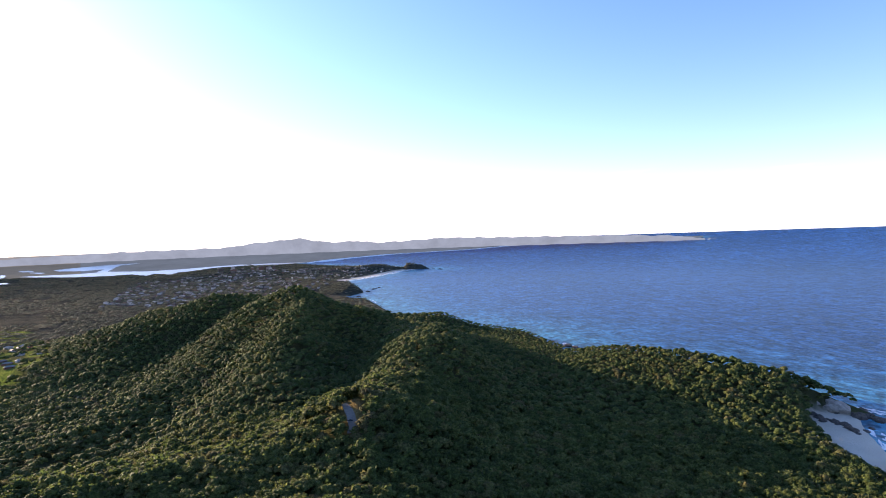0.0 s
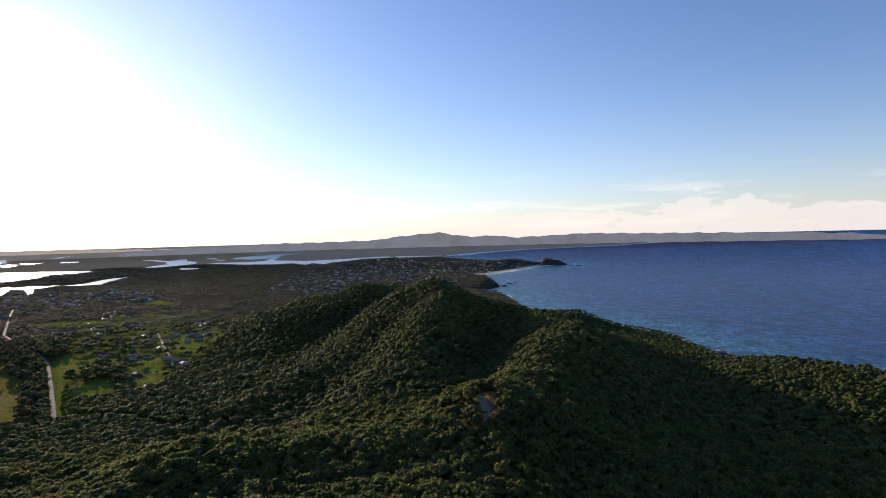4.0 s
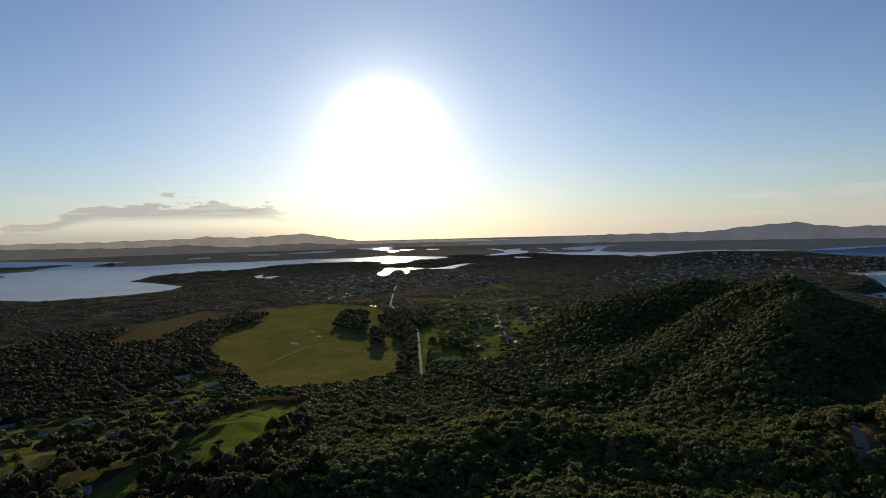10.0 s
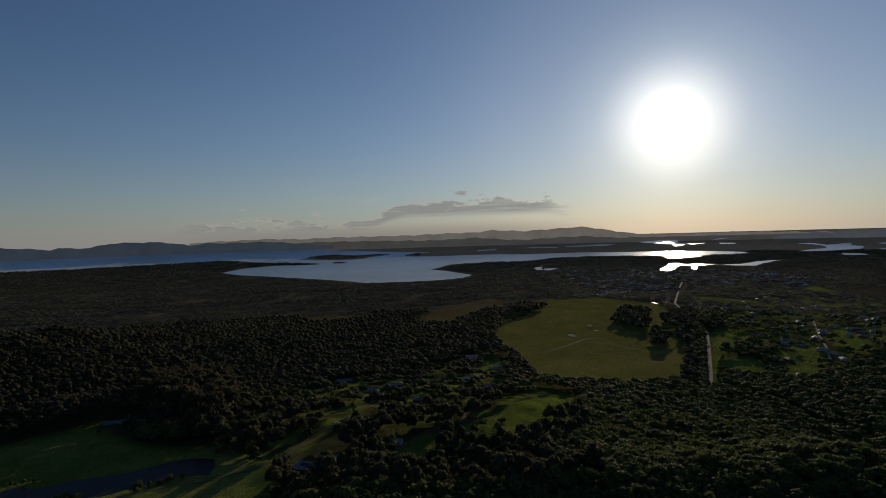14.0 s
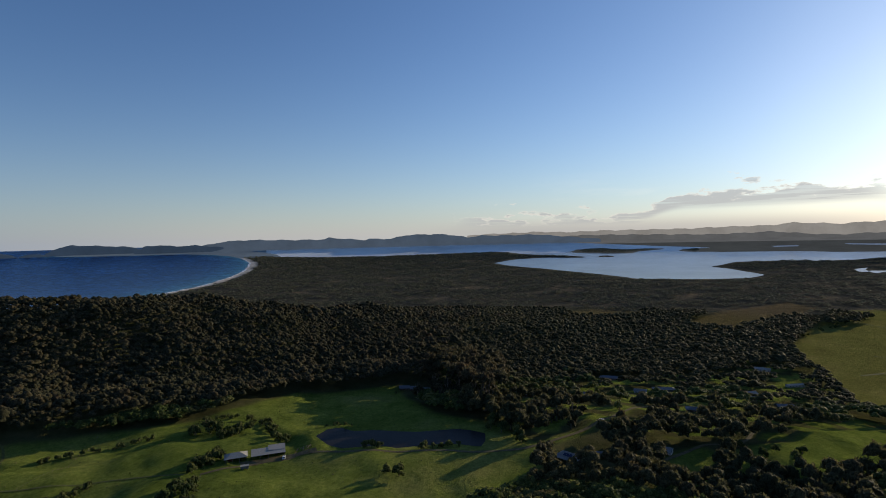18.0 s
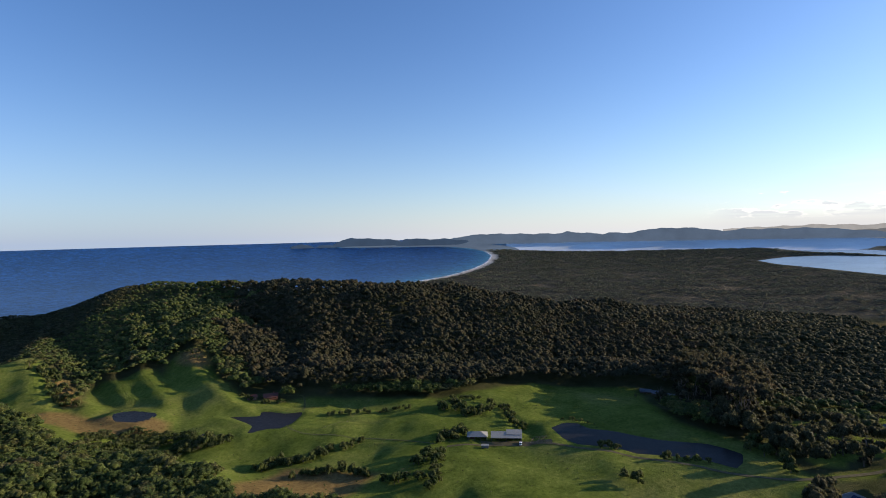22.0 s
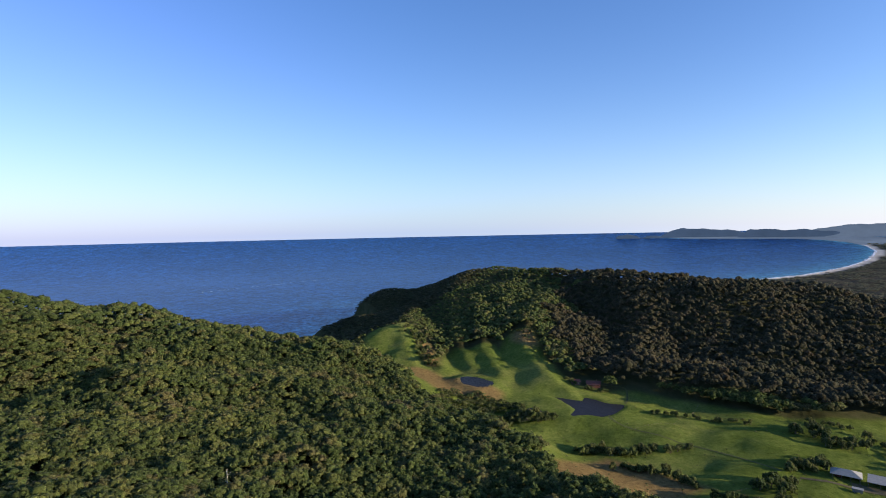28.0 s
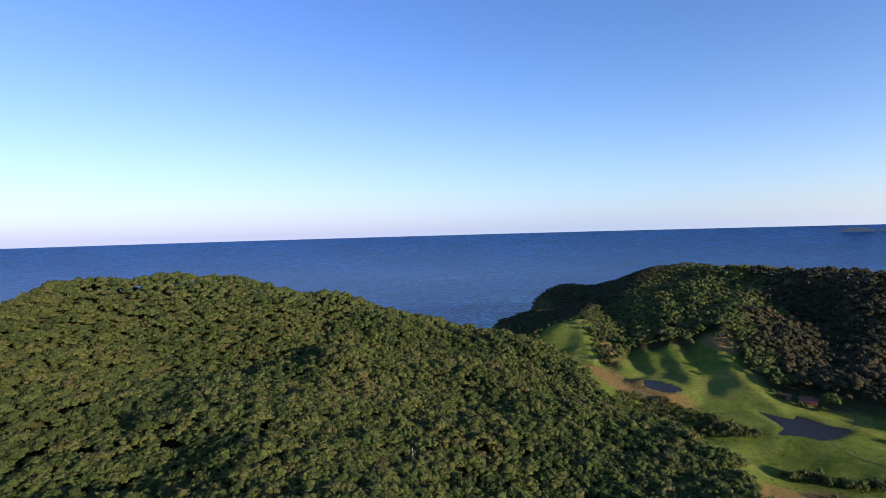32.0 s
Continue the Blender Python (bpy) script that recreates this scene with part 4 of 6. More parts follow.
def forest(name, p, zz, size, templates, material, label, seed, tall=(7, 12), cut=None, dome=(0.6, 0.9)):
    rng = np.random.RandomState(seed)
    vs, fs, tones, base = [], [], [], 0
    kind = rng.randint(0, len(templates), len(p))
    cut = np.ones(len(p)) if cut is None else cut
    for k, (tv, tf) in enumerate(templates):
        m = kind == k
        n = m.sum()
        if not n:
            continue
        a = rng.uniform(0, 6.28, n)
        grow = rng.beta(2, 3, n)
        r = size * (0.7 + 0.85 * grow) * (0.45 + 0.55 * cut[m])
        hgt = (tall[0] + (tall[1] - tall[0]) * (0.7 * grow + 0.3 * rng.uniform(0, 1, n))) * cut[m]
        c, s = np.cos(a), np.sin(a)
        x = (tv[None, :, 0] * c[:, None] - tv[None, :, 1] * s[:, None]) * r[:, None] + p[m, 0][:, None]
        y = (tv[None, :, 0] * s[:, None] + tv[None, :, 1] * c[:, None]) * r[:, None] + p[m, 1][:, None]
        zc = tv[None, :, 2] * (r * rng.uniform(*dome, n))[:, None] + (zz[m] + hgt)[:, None]
        vs.append(np.stack([x, y, zc], -1).reshape(-1, 3))
        fs.append((tf[None] + (np.arange(n) * len(tv))[:, None, None]).reshape(-1, 3) + base)
        tones.append(np.repeat(rng.uniform(0, 0.8, n), len(tv)))
        base += n * len(tv)
    ob = link_mesh(name, bend(np.concatenate(vs)), np.concatenate(fs), material, smooth=True)
    ob.data.attributes.new("tone", 'FLOAT', 'POINT').data.foreach_set("value", np.concatenate(tones).astype(np.float32))
    return tagged(ob, label, "woods", kind="stuff")


FINE = [crown(10 + i, 9, 2, 4, 0.78, 80) for i in range(14)]
LEAFY = [crown(90 + i, 6, 2, 4, 0.7, 90) for i in range(10)]
PLAIN = [crown(30 + i, 4, 2, 4, 0.58, 10) for i in range(14)]
COARSE = [crown(70 + i, 3, 2, 4, 0.56, 8) for i in range(12)]
ROUGH = [(v * np.array([0.95, 0.95, 0.42]), f) for v, f in (crown(50 + i, 3, 1, 4, 0.6) for i in range(8))]
thin_rng = np.random.RandomState(77)

p = scatter(6.45, 212, 545, -46, 228, 1)
ok, zz = wooded(p)
ok &= wobble(p, 34, 11) < 1.2
az = np.degrees(np.arctan2(-p[:, 0], p[:, 1]))
bush = (az > 66 + 4 * wobble(p, 120, 26)) & (az < 104) & (np.hypot(*p.T) > 330)
forest("near_woods", p[ok & ~bush], zz[ok & ~bush], 6.0, FINE, LEAVES, "dense dark green coastal woods on the near slopes", 1, tall=(5.5, 8.5))
thin = bush & ok & (thin_rng.uniform(size=len(p)) < 0.72)
forest("house_bush", p[thin], zz[thin], 4.9, LEAFY, OLIVE, "tall olive bush trees round the scattered houses", 8, tall=(6, 13), dome=(0.95, 1.5))
TALL = poly((107.3, 600), (105.5, 570), (103.2, 520), (101.5, 478), (99.3, 480), (98.8, 560), (99.5, 700), (103, 760), (106.5, 720))
p = scatter(7.5, 470, 780, 98, 108, 6)
ok, zz = wooded(p)
ok &= signed(p, TALL) > 0
forest("tall_gum_woods", p[ok], zz[ok], 5.6, FINE, GUM, "tall dark gum woods beside the back paddock", 6, tall=(24, 32), dome=(0.9, 1.3))
for near, far, cell, big, kinds in ((545, 900, 6.6, 0.84, PLAIN), (900, 1350, 8.3, 1.05, COARSE)):
    p = scatter(cell, near, far, -46, 228, int(near))
    ok, zz = wooded(p)
    ok &= (wobble(p, 50, 12) < 1.2) & ((signed(p, VILLAGE) < 0) | (thin_rng.uniform(size=len(p)) < 0.42))
    az = np.degrees(np.arctan2(-p[:, 0], p[:, 1]))
    olive = (az > 60) & (az < 104 + 3 * wobble(p, 140, 17)) & (np.hypot(p[:, 0], p[:, 1]) + 90 * wobble(p, 90, 18) > 640)
    gum = (az > 64) & (az < 151 + 2.5 * wobble(p, 120, 14)) & ((az > 106) | (wobble(p, 150, 15) * 120 + np.hypot(p[:, 0], p[:, 1]) > 780)) & ~olive
    green = ~gum & ~olive
    windy = np.where((az < 12) & (az > -60), np.clip((signed(p, LAND) - 10) / 150, np.clip(0.3 + (-12 - az) * 0.045, 0.3, 0.95), 1), 1.0)
    windy = np.where(np.abs(az) > 155, np.clip(-signed(p, HEATH) / 130, 0.3, 1), windy)
    forest("flat_woods", p[ok & olive], zz[ok & olive], 6.2 * big, kinds, OLIVE, "dark olive bush on the flat land", 7, tall=(5, 10))
    forest("hill_woods", p[ok & green], zz[ok & green], 6.4 * big, kinds, LEAVES, "green woods on the hills", 2, tall=(5.5, 9), cut=windy[ok & green])
    forest("gum_woods", p[ok & gum], zz[ok & gum], 6.2 * big, kinds, GUM, "brownish gum woods on the long hill", 3, tall=(9, 13.5), dome=(0.7, 1.05))
p = scatter(15.5, 1350, 3600, 2, 135, 4)
ok, zz = wooded(p)
west = np.degrees(np.arctan2(-p[:, 0], p[:, 1])) > 66
ok &= (wobble(p, 260, 13) + 0.7 * wobble(p, 90, 16) < np.where(west, 0.2, 0.7)) & (thin_rng.uniform(size=len(p)) < np.where(west, 0.92, 0.95)) & ((np.max([signed(p, t) for t in TOWN], axis=0) < 0) | (thin_rng.uniform(size=len(p)) < 0.74))
forest("plain_woods", p[ok], zz[ok], 9.5, ROUGH, HAZED_SCRUB, "bush on the coastal plain, haze painted into its colour", 4, tall=(1, 4), dome=(0.7, 1.1))

p = scatter(31.0, 3600, 6700, 2, 135, 5)
p = p[(np.hypot(*p.T) < 5000) | (np.degrees(np.arctan2(-p[:, 0], p[:, 1])) > 80)]
ok, zz = wooded(p)
west = np.degrees(np.arctan2(-p[:, 0], p[:, 1])) > 66
ok &= (wobble(p, 260, 13) + 0.7 * wobble(p, 90, 16) < np.where(west, 0.2, 0.7)) & (thin_rng.uniform(size=len(p)) < np.where(west, 0.92, 0.95)) & ((np.max([signed(p, t) for t in TOWN], axis=0) < 0) | (thin_rng.uniform(size=len(p)) < 0.45))
forest("far_hazed_woods", p[ok], zz[ok], 19, ROUGH, HAZED_SCRUB, "bush far out on the plain, grey green with painted haze", 5, tall=(-1, 2))

GROVES = [poly((59.2, 1351), (57.4, 1394), (56.5, 1308), (56.6, 1084), (57.9, 1055), (58.9, 1101), (60.2, 1176)), poly((56.5, 1082), (55, 1077), (54.7, 993), (55.3, 920), (56.5, 941)),
          poly((55.6, 1215), (54.4, 1348), (52.4, 1338), (52.2, 1107), (52.4, 904), (53.9, 980), (53.9, 1088), (55, 1138)), poly((53.5, 913), (52.3, 903), (52.2, 705), (53.6, 741)),
          poly((69.9, 1447), (67.7, 1418), (66.6, 1408), (67.7, 1312), (70, 1241))]
p = scatter(10.0, 690, 1460, 50, 71, 31)
ok = (np.max([signed(p, g) for g in GROVES], axis=0) > 0) & (wobble(p, 70, 32) < 0.8)
forest("paddock_groves", p[ok], height(p[ok]), 6.5, PLAIN, OLIVE, "dark groves of trees standing in the big paddock", 31, tall=(6, 11), dome=(0.8, 1.2))

p = scatter(6.5, 700, 1420, 158, 184, 33)
ok = (signed(p, HEATH) > -4) & (signed(p, LAND) > 16)
forest("cape_heath", p[ok], height(p[ok]), 4.2, COARSE, OLIVE, "low wind-cut heath on the dark side of the cape", 33, tall=(0.2, 1.6), dome=(0.35, 0.6))

SCRUB_BAND = poly((165.2, 500), (163.4, 510), (160.5, 507), (156.3, 484), (154.2, 466), (152.6, 460), (152.4, 452), (154.2, 448), (156.9, 448), (159.5, 448), (162.0, 450), (164.2, 468))
p = scatter(3.3, 430, 530, 151, 167, 21)
wet = np.max([signed(p, ring) for ring, lev in PONDS], axis=0)
ok = (signed(p, SCRUB_BAND) > 0) & (wet < -3) & (wobble(p, 30, 22) < 0.9)
forest("gully_scrub", p[ok], height(p[ok]), 2.3, FINE, BUSH, "dense low scrub in the gully above the ponds", 21, tall=(0.8, 2.4))
p = scatter(8.5, 250, 720, 95, 173, 23)
wet = np.max([signed(p, ring) for ring, lev in PONDS], axis=0)
ok = (cover(p, shore(p)[0])[0] > 0.7) & (wet < -2) & (near_lines(p) > 1) & (thin_rng.uniform(size=len(p)) < 0.3 + 0.3 * wobble(p, 60, 24))
forest("pasture_tussocks", p[ok], height(p[ok]), 0.75, PLAIN, BUSH, "scattered grass tussocks and small bushes in the paddocks", 23, tall=(-0.2, 0.25))

# ---------------------------------------------------------------- more materials
SHEET_WHITE = plain("painted_roof_sheet", (0.29, 0.275, 0.24), 0.75, 0.14, 0.8)
SHEET_BLUE = plain("blue_grey_roof_sheet", (0.11, 0.118, 0.13), 0.75, 0.15, 0.8)
SHEET_GREY = plain("grey_roof_sheet", (0.17, 0.165, 0.155), 0.7, 0.2, 0.8)
TILE_RED = plain("terracotta_roof", (0.14, 0.052, 0.036), 0.75, 0.3, 1.2)
WALL_CREAM = plain("cream_wall", (0.55, 0.5, 0.42), 0.8, 0.12, 0.8)
WALL_DARK = plain("dark_timber_wall", (0.12, 0.09, 0.065), 0.8, 0.3, 2.0)
WALL_BRICK = plain("red_brick_wall", (0.28, 0.12, 0.08), 0.85, 0.25, 3.0)
GLASS = plain("window_glass", (0.03, 0.035, 0.04), 0.08, 0.1, 1.0)
TIMBER = plain("weathered_timber", (0.2, 0.16, 0.12), 0.85, 0.3, 3.0)
BARK = plain("tree_bark", (0.16, 0.13, 0.1), 0.9, 0.35, 4.0)
DEAD = plain("bleached_wood", (0.5, 0.46, 0.38), 0.85, 0.2, 2.0)
ROCK = plain("dark_coastal_rock", (0.11, 0.09, 0.075), 0.8, 0.45, 0.25)
PALE_ROCK = plain("pale_boulder", (0.34, 0.29, 0.24), 0.8, 0.3, 0.3)
FOAM = plain("surf_foam", (0.8, 0.82, 0.82), 0.7, 0.08, 0.2)
PAINT_WHITE = plain("white_vehicle_paint", (0.75, 0.75, 0.74), 0.25, 0.05, 1.0)
PAINT_DARK = plain("dark_vehicle_paint", (0.05, 0.055, 0.06), 0.25, 0.1, 1.0)
RUBBER = plain("tyre_rubber", (0.025, 0.025, 0.025), 0.85, 0.2, 6.0)
SOLAR = plain("solar_panel_glass", (0.02, 0.03, 0.07), 0.12, 0.15, 2.0)
PALE_LEAF = foliage_material("pale_poplar_leaves", (0.2, 0.23, 0.1), (0.26, 0.28, 0.12), (0.32, 0.33, 0.15), (0.28, 0.27, 0.13), 0.6)


# ---------------------------------------------------------------- small helpers for things


def level(az, d):
    return float(height(np.array([pt(az, d)]))[0])


def part(name, bm, material, parent, label=""):
    me = bpy.data.meshes.new(name)
    bm.to_mesh(me)
    bm.free()
    me.materials.append(material)
    ob = new(name, me)
    ob.parent = parent
    if label:
        tagged(ob, label)
    return ob


def thing(name, az, d, turn, label, category, group="", lift=0.0):
    ob = new(name)
    x, y = pt(az, d)
    ob.empty_display_size = 1.0
    ob.matrix_world = pose(x, y, level(az, d) + lift, 0, 0, turn)
    return tagged(ob, label, category, group)


def add_box(bm, x0, x1, y0, y1, z0, z1, bevel=0.0):
    v = [bm.verts.new((x, y, z)) for z in (z0, z1) for x, y in ((x0, y0), (x1, y0), (x1, y1), (x0, y1))]
    faces = [(3, 2, 1, 0), (4, 5, 6, 7), (0, 1, 5, 4), (1, 2, 6, 5), (2, 3, 7, 6), (3, 0, 4, 7)]
    made = [bm.faces.new([v[i] for i in f]) for f in faces]
    if bevel:
        bmesh.ops.bevel(bm, geom=list({e for f in made for e in f.edges}), offset=bevel, segments=1, affect='EDGES')
    return bm


def box_mesh(*args, bevel=0.0):
    return add_box(bmesh.new(), *args, bevel=bevel)


def slab(points, thick):
    """A thin sheet with the given top corners."""
    bm = bmesh.new()
    top = [bm.verts.new(p) for p in points]
    low = [bm.verts.new((p[0], p[1], p[2] - thick)) for p in points]
    n = len(points)
    bm.faces.new(top)
    bm.faces.new(low[::-1])
    for i in range(n):
        bm.faces.new((top[i], low[i], low[(i + 1) % n], top[(i + 1) % n]))
    bmesh.ops.recalc_face_normals(bm, faces=bm.faces)
    return bm


def tube(bm, p0, p1, r0, r1, sides=7):
    p0, p1 = Vector(p0), Vector(p1)
    q = (p1 - p0).to_track_quat('Z', 'Y')
    rings = []
    for p, r in ((p0, r0), (p1, r1)):
        rings.append([bm.verts.new(p + q @ Vector((r * math.cos(6.283 * i / sides), r * math.sin(6.283 * i / sides), 0))) for i in range(sides)])
    for i in range(sides):
        j = (i + 1) % sides
        bm.faces.new((rings[0][i], rings[0][j], rings[1][j], rings[1][i]))
    bm.faces.new(rings[1])
    bm.faces.new(rings[0][::-1])
    return bm


# ---------------------------------------------------------------- ponds, dams and tracks


def flat_pool(name, ring, lev, label):
    ring = np.asarray(ring)
    c = ring.mean(0)
    # a smooth bank line, a little wider than the plan so that the water meets the bank
    pts = []
    n = len(ring)
    for i in range(n):
        p0, p1, p2, p3 = ring[i - 1], ring[i], ring[(i + 1) % n], ring[(i + 2) % n]
        for t in (0, 0.25, 0.5, 0.75):
            pts.append(0.5 * ((2 * p1) + (p2 - p0) * t + (2 * p0 - 5 * p1 + 4 * p2 - p3) * t * t + (3 * p1 - p0 - 3 * p2 + p3) * t ** 3))
    bm = bmesh.new()
    vs = []
    for p in pts:
        e = (p - c) / np.hypot(*(p - c))
        vs.append(bm.verts.new((*(p + e * 2.0), lev)))
    bm.faces.new(vs)
    bmesh.ops.triangulate(bm, faces=bm.faces)
    bmesh.ops.recalc_face_normals(bm, faces=bm.faces)
    ob = part(name, bm, POND, None)
    return tagged(ob, label, "pond", kind="structure")


for (ring, lev), text in zip(PONDS, ("long dark farm pond with grassy banks", "dark farm dam behind a curved earth wall", "small dark pond below the wooded spur", "small blue pond beside the scrub")):
    flat_pool("pond", ring, lev + 0.1, text)
for (az, d), a, b in DAMS:
    x, y = pt(az, d)
    ring = [(x + a * math.cos(t) * (1 + 0.15 * math.sin(3 * t)), y + b * math.sin(t)) for t in np.linspace(0, 6.28, 12, endpoint=False)]
    flat_pool("pond", ring, level(az, d) + 0.35, "small farm dam shining in the flat paddock")


def level_sheet(name, ring, lev, label):
    """A far sheet of water with an uneven bank, cut fine enough to follow the land."""
    rng = np.random.RandomState(len(ring) * 7 + int(abs(ring[0][0])))
    pts = []
    for p0, p1 in zip(ring, np.roll(ring, -1, axis=0)):
        n = max(2, int(np.hypot(*(p1 - p0)) / 50))
        out = np.array([p1[1] - p0[1], p0[0] - p1[0]]) / np.hypot(*(p1 - p0))
        for k in range(n):
            pts.append(p0 + (p1 - p0) * k / n + out * (rng.normal(0, 6) if k else 0))
    bm = bmesh.new()
    bm.faces.new([bm.verts.new((*p, lev)) for p in pts])
    bmesh.ops.triangulate(bm, faces=bm.faces)
    for k in range(5):
        long = [e for e in bm.edges if e.calc_length() > 90]
        if not long:
            break
        bmesh.ops.subdivide_edges(bm, edges=long, cuts=1)
        bmesh.ops.triangulate(bm, faces=bm.faces)
    for v in bm.verts:
        v.co = bend(np.array(v.co))
    bmesh.ops.recalc_face_normals(bm, faces=bm.faces)
    return tagged(part(name, bm, SKY_RIVER, None), label, "water", kind="structure")


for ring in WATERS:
    level_sheet("river", ring, float(height(ring).max()) + 0.7, "arm of still water in the flat land, painted bright with reflected sky")


def ribbon(name, line, wide, material, label, lift=0.3):
    pts = [np.array(pt(a, d)) for a, d in line]
    fine = []
    for p0, p1 in zip(pts, pts[1:]):
        n = max(2, int(np.hypot(*(p1 - p0)) / 6))
        fine += [p0 + (p1 - p0) * t for t in np.arange(n) / n]
    fine = np.array(fine + [pts[-1]])
    for k in range(3):
        fine[1:-1] = (fine[:-2] + 2 * fine[1:-1] + fine[2:]) / 4
    run = np.gradient(fine, axis=0)
    run /= np.hypot(*run.T)[:, None]
    side = np.column_stack([-run[:, 1], run[:, 0]])
    rng = np.random.RandomState(len(line))
    w = wide / 2 * rng.uniform(0.85, 1.15, (len(fine), 1))
    rows = [fine - side * w, fine, fine + side * w]
    z = height(fine)
    v = np.stack([np.column_stack([r, z + lift]) for r in rows], 1).reshape(-1, 3)
    ob = link_mesh(name, bend(v), grid_faces(len(fine), 3)[:, ::-1], material)
    return tagged(ob, label, "road", kind="structure")


PADDOCK_LINES = ((((61.6, 1015), (63, 995), (64.2, 952), (65.9, 904), (67.5, 873)), 5, "worn stock track across the big paddock"),
                 (((68.1, 1365), (66.2, 1315), (62.9, 1230), (59.6, 1139)), 3, "faint wheel track across the big paddock"),
                 (((66.7, 1017), (63.8, 989), (60.3, 953), (56.1, 900), (52.8, 880)), 3, "faint fence-line track in the dry grass"),
                 (((62.1, 887), (59.4, 858), (56.1, 841), (53.1, 817)), 3, "faint stock track in the dry grass"))
DIRT = plain("pale_dirt", (0.115, 0.098, 0.055), 0.95, 0.3, 0.4)
WHEELED = plain("worn_grass_track", (0.095, 0.1, 0.038), 0.95, 0.3, 0.5)
for (line, wide), m, text, raised in zip(TRACKS, (DIRT, WHEELED, DIRT, ROAD, DIRT, ROAD, ROAD, DIRT),
                                 ("gravel farm road past the sheds", "faint dirt track across the paddocks", "grassy lane between the trees", "straight pale country road",
                                  "narrow gravel road through the woods", "pale street in the holiday park", "narrow street between small homes", "dirt drive to the houses"), (0.3, 0.14, 0.3, 0.3, 0.3, 0.3, 0.3, 0.3)):
    ribbon("road", line, wide, m, text, raised)
for line, wide, text in PADDOCK_LINES:
    ribbon("track", line, wide, WHEELED, text, 0.15)
ribbon("yard", ((126.8, 411), (123.4, 413), (119.3, 413)), 9, DIRT, "bare gravel yard in front of the sheds", 0.2)
ribbon("clearing", ((11.0, 420), (10.4, 408), (10.0, 396), (10.2, 384)), 9, ROAD, "bare gravel clearing on the saddle", 0.5)

# ---------------------------------------------------------------- houses and sheds


def house(az, d, turn, size, wall_mat, roof_mat, label, hip=False, chimney=False, veranda=False, group="", name="house"):
    """A low house: walls, pitched roof, door, windows, and what else it has."""
    w, l, h, rise = size
    h0 = thing(name, az, d, turn, label, "house", group)
    part("wall", box_mesh(-l / 2, l / 2, -w / 2, w / 2, -1.0, h), wall_mat, h0)
    o = 0.6
    inset = w / 2 if hip else 0.0
    ridge = ((-l / 2 - o + inset, 0, h + rise), (l / 2 + o - inset, 0, h + rise))
    lo = h - 0.15
    e = [(-l / 2 - o, -w / 2 - o, lo), (l / 2 + o, -w / 2 - o, lo), (l / 2 + o, w / 2 + o, lo), (-l / 2 - o, w / 2 + o, lo)]
    roof = part("roof", slab((e[0], e[1], ridge[1], ridge[0]), 0.12), roof_mat, h0)
    part("roof", slab((e[2], e[3], ridge[0], ridge[1]), 0.12), roof_mat, h0)
    if hip:
        part("roof", slab((e[3], e[0], ridge[0]), 0.12), roof_mat, h0)
        part("roof", slab((e[1], e[2], ridge[1]), 0.12), roof_mat, h0)
    else:
        for sx in (-1, 1):
            bm = bmesh.new()
            bm.faces.new([bm.verts.new(c) for c in ((sx * l / 2, -w / 2, h), (sx * l / 2, w / 2, h), (sx * l / 2, 0, h + rise))])
            part("gable", bm, wall_mat, h0)
    for sy in (-1, 1):
        y = sy * w / 2
        for k in range(max(2, int(l / 4))):
            x = -l / 2 + l * (k + 0.5) / max(2, int(l / 4))
            if sy < 0 and k == 1:
                part("door", box_mesh(x - 0.45, x + 0.45, y - 0.05, y + 0.05, 0.0, 2.05), TIMBER, h0)
            else:
                win = part("window", box_mesh(x - 0.75, x + 0.75, y - 0.05, y + 0.05, 0.9, 2.1), SHEET_WHITE, h0)
                part("pane", box_mesh(x - 0.66, x + 0.66, y - 0.07, y + 0.07, 0.98, 2.02), GLASS, win)
    if chimney:
        part("chimney", box_mesh(l * 0.2, l * 0.2 + 0.8, 0.4, 1.2, h, h + rise + 0.9), WALL_BRICK, h0)
    if veranda:
        part("veranda_roof", slab(((-l / 2, -w / 2 - 3, h - 0.5), (l / 2, -w / 2 - 3, h - 0.5), (l / 2, -w / 2, h - 0.05), (-l / 2, -w / 2, h - 0.05)), 0.08), roof_mat, h0)
        for k in range(4):
            x = -l / 2 + 0.3 + (l - 0.6) * k / 3
            part("post", box_mesh(x - 0.08, x + 0.08, -w / 2 - 2.9, -w / 2 - 2.74, -0.5, h - 0.5), TIMBER, h0)
    return h0


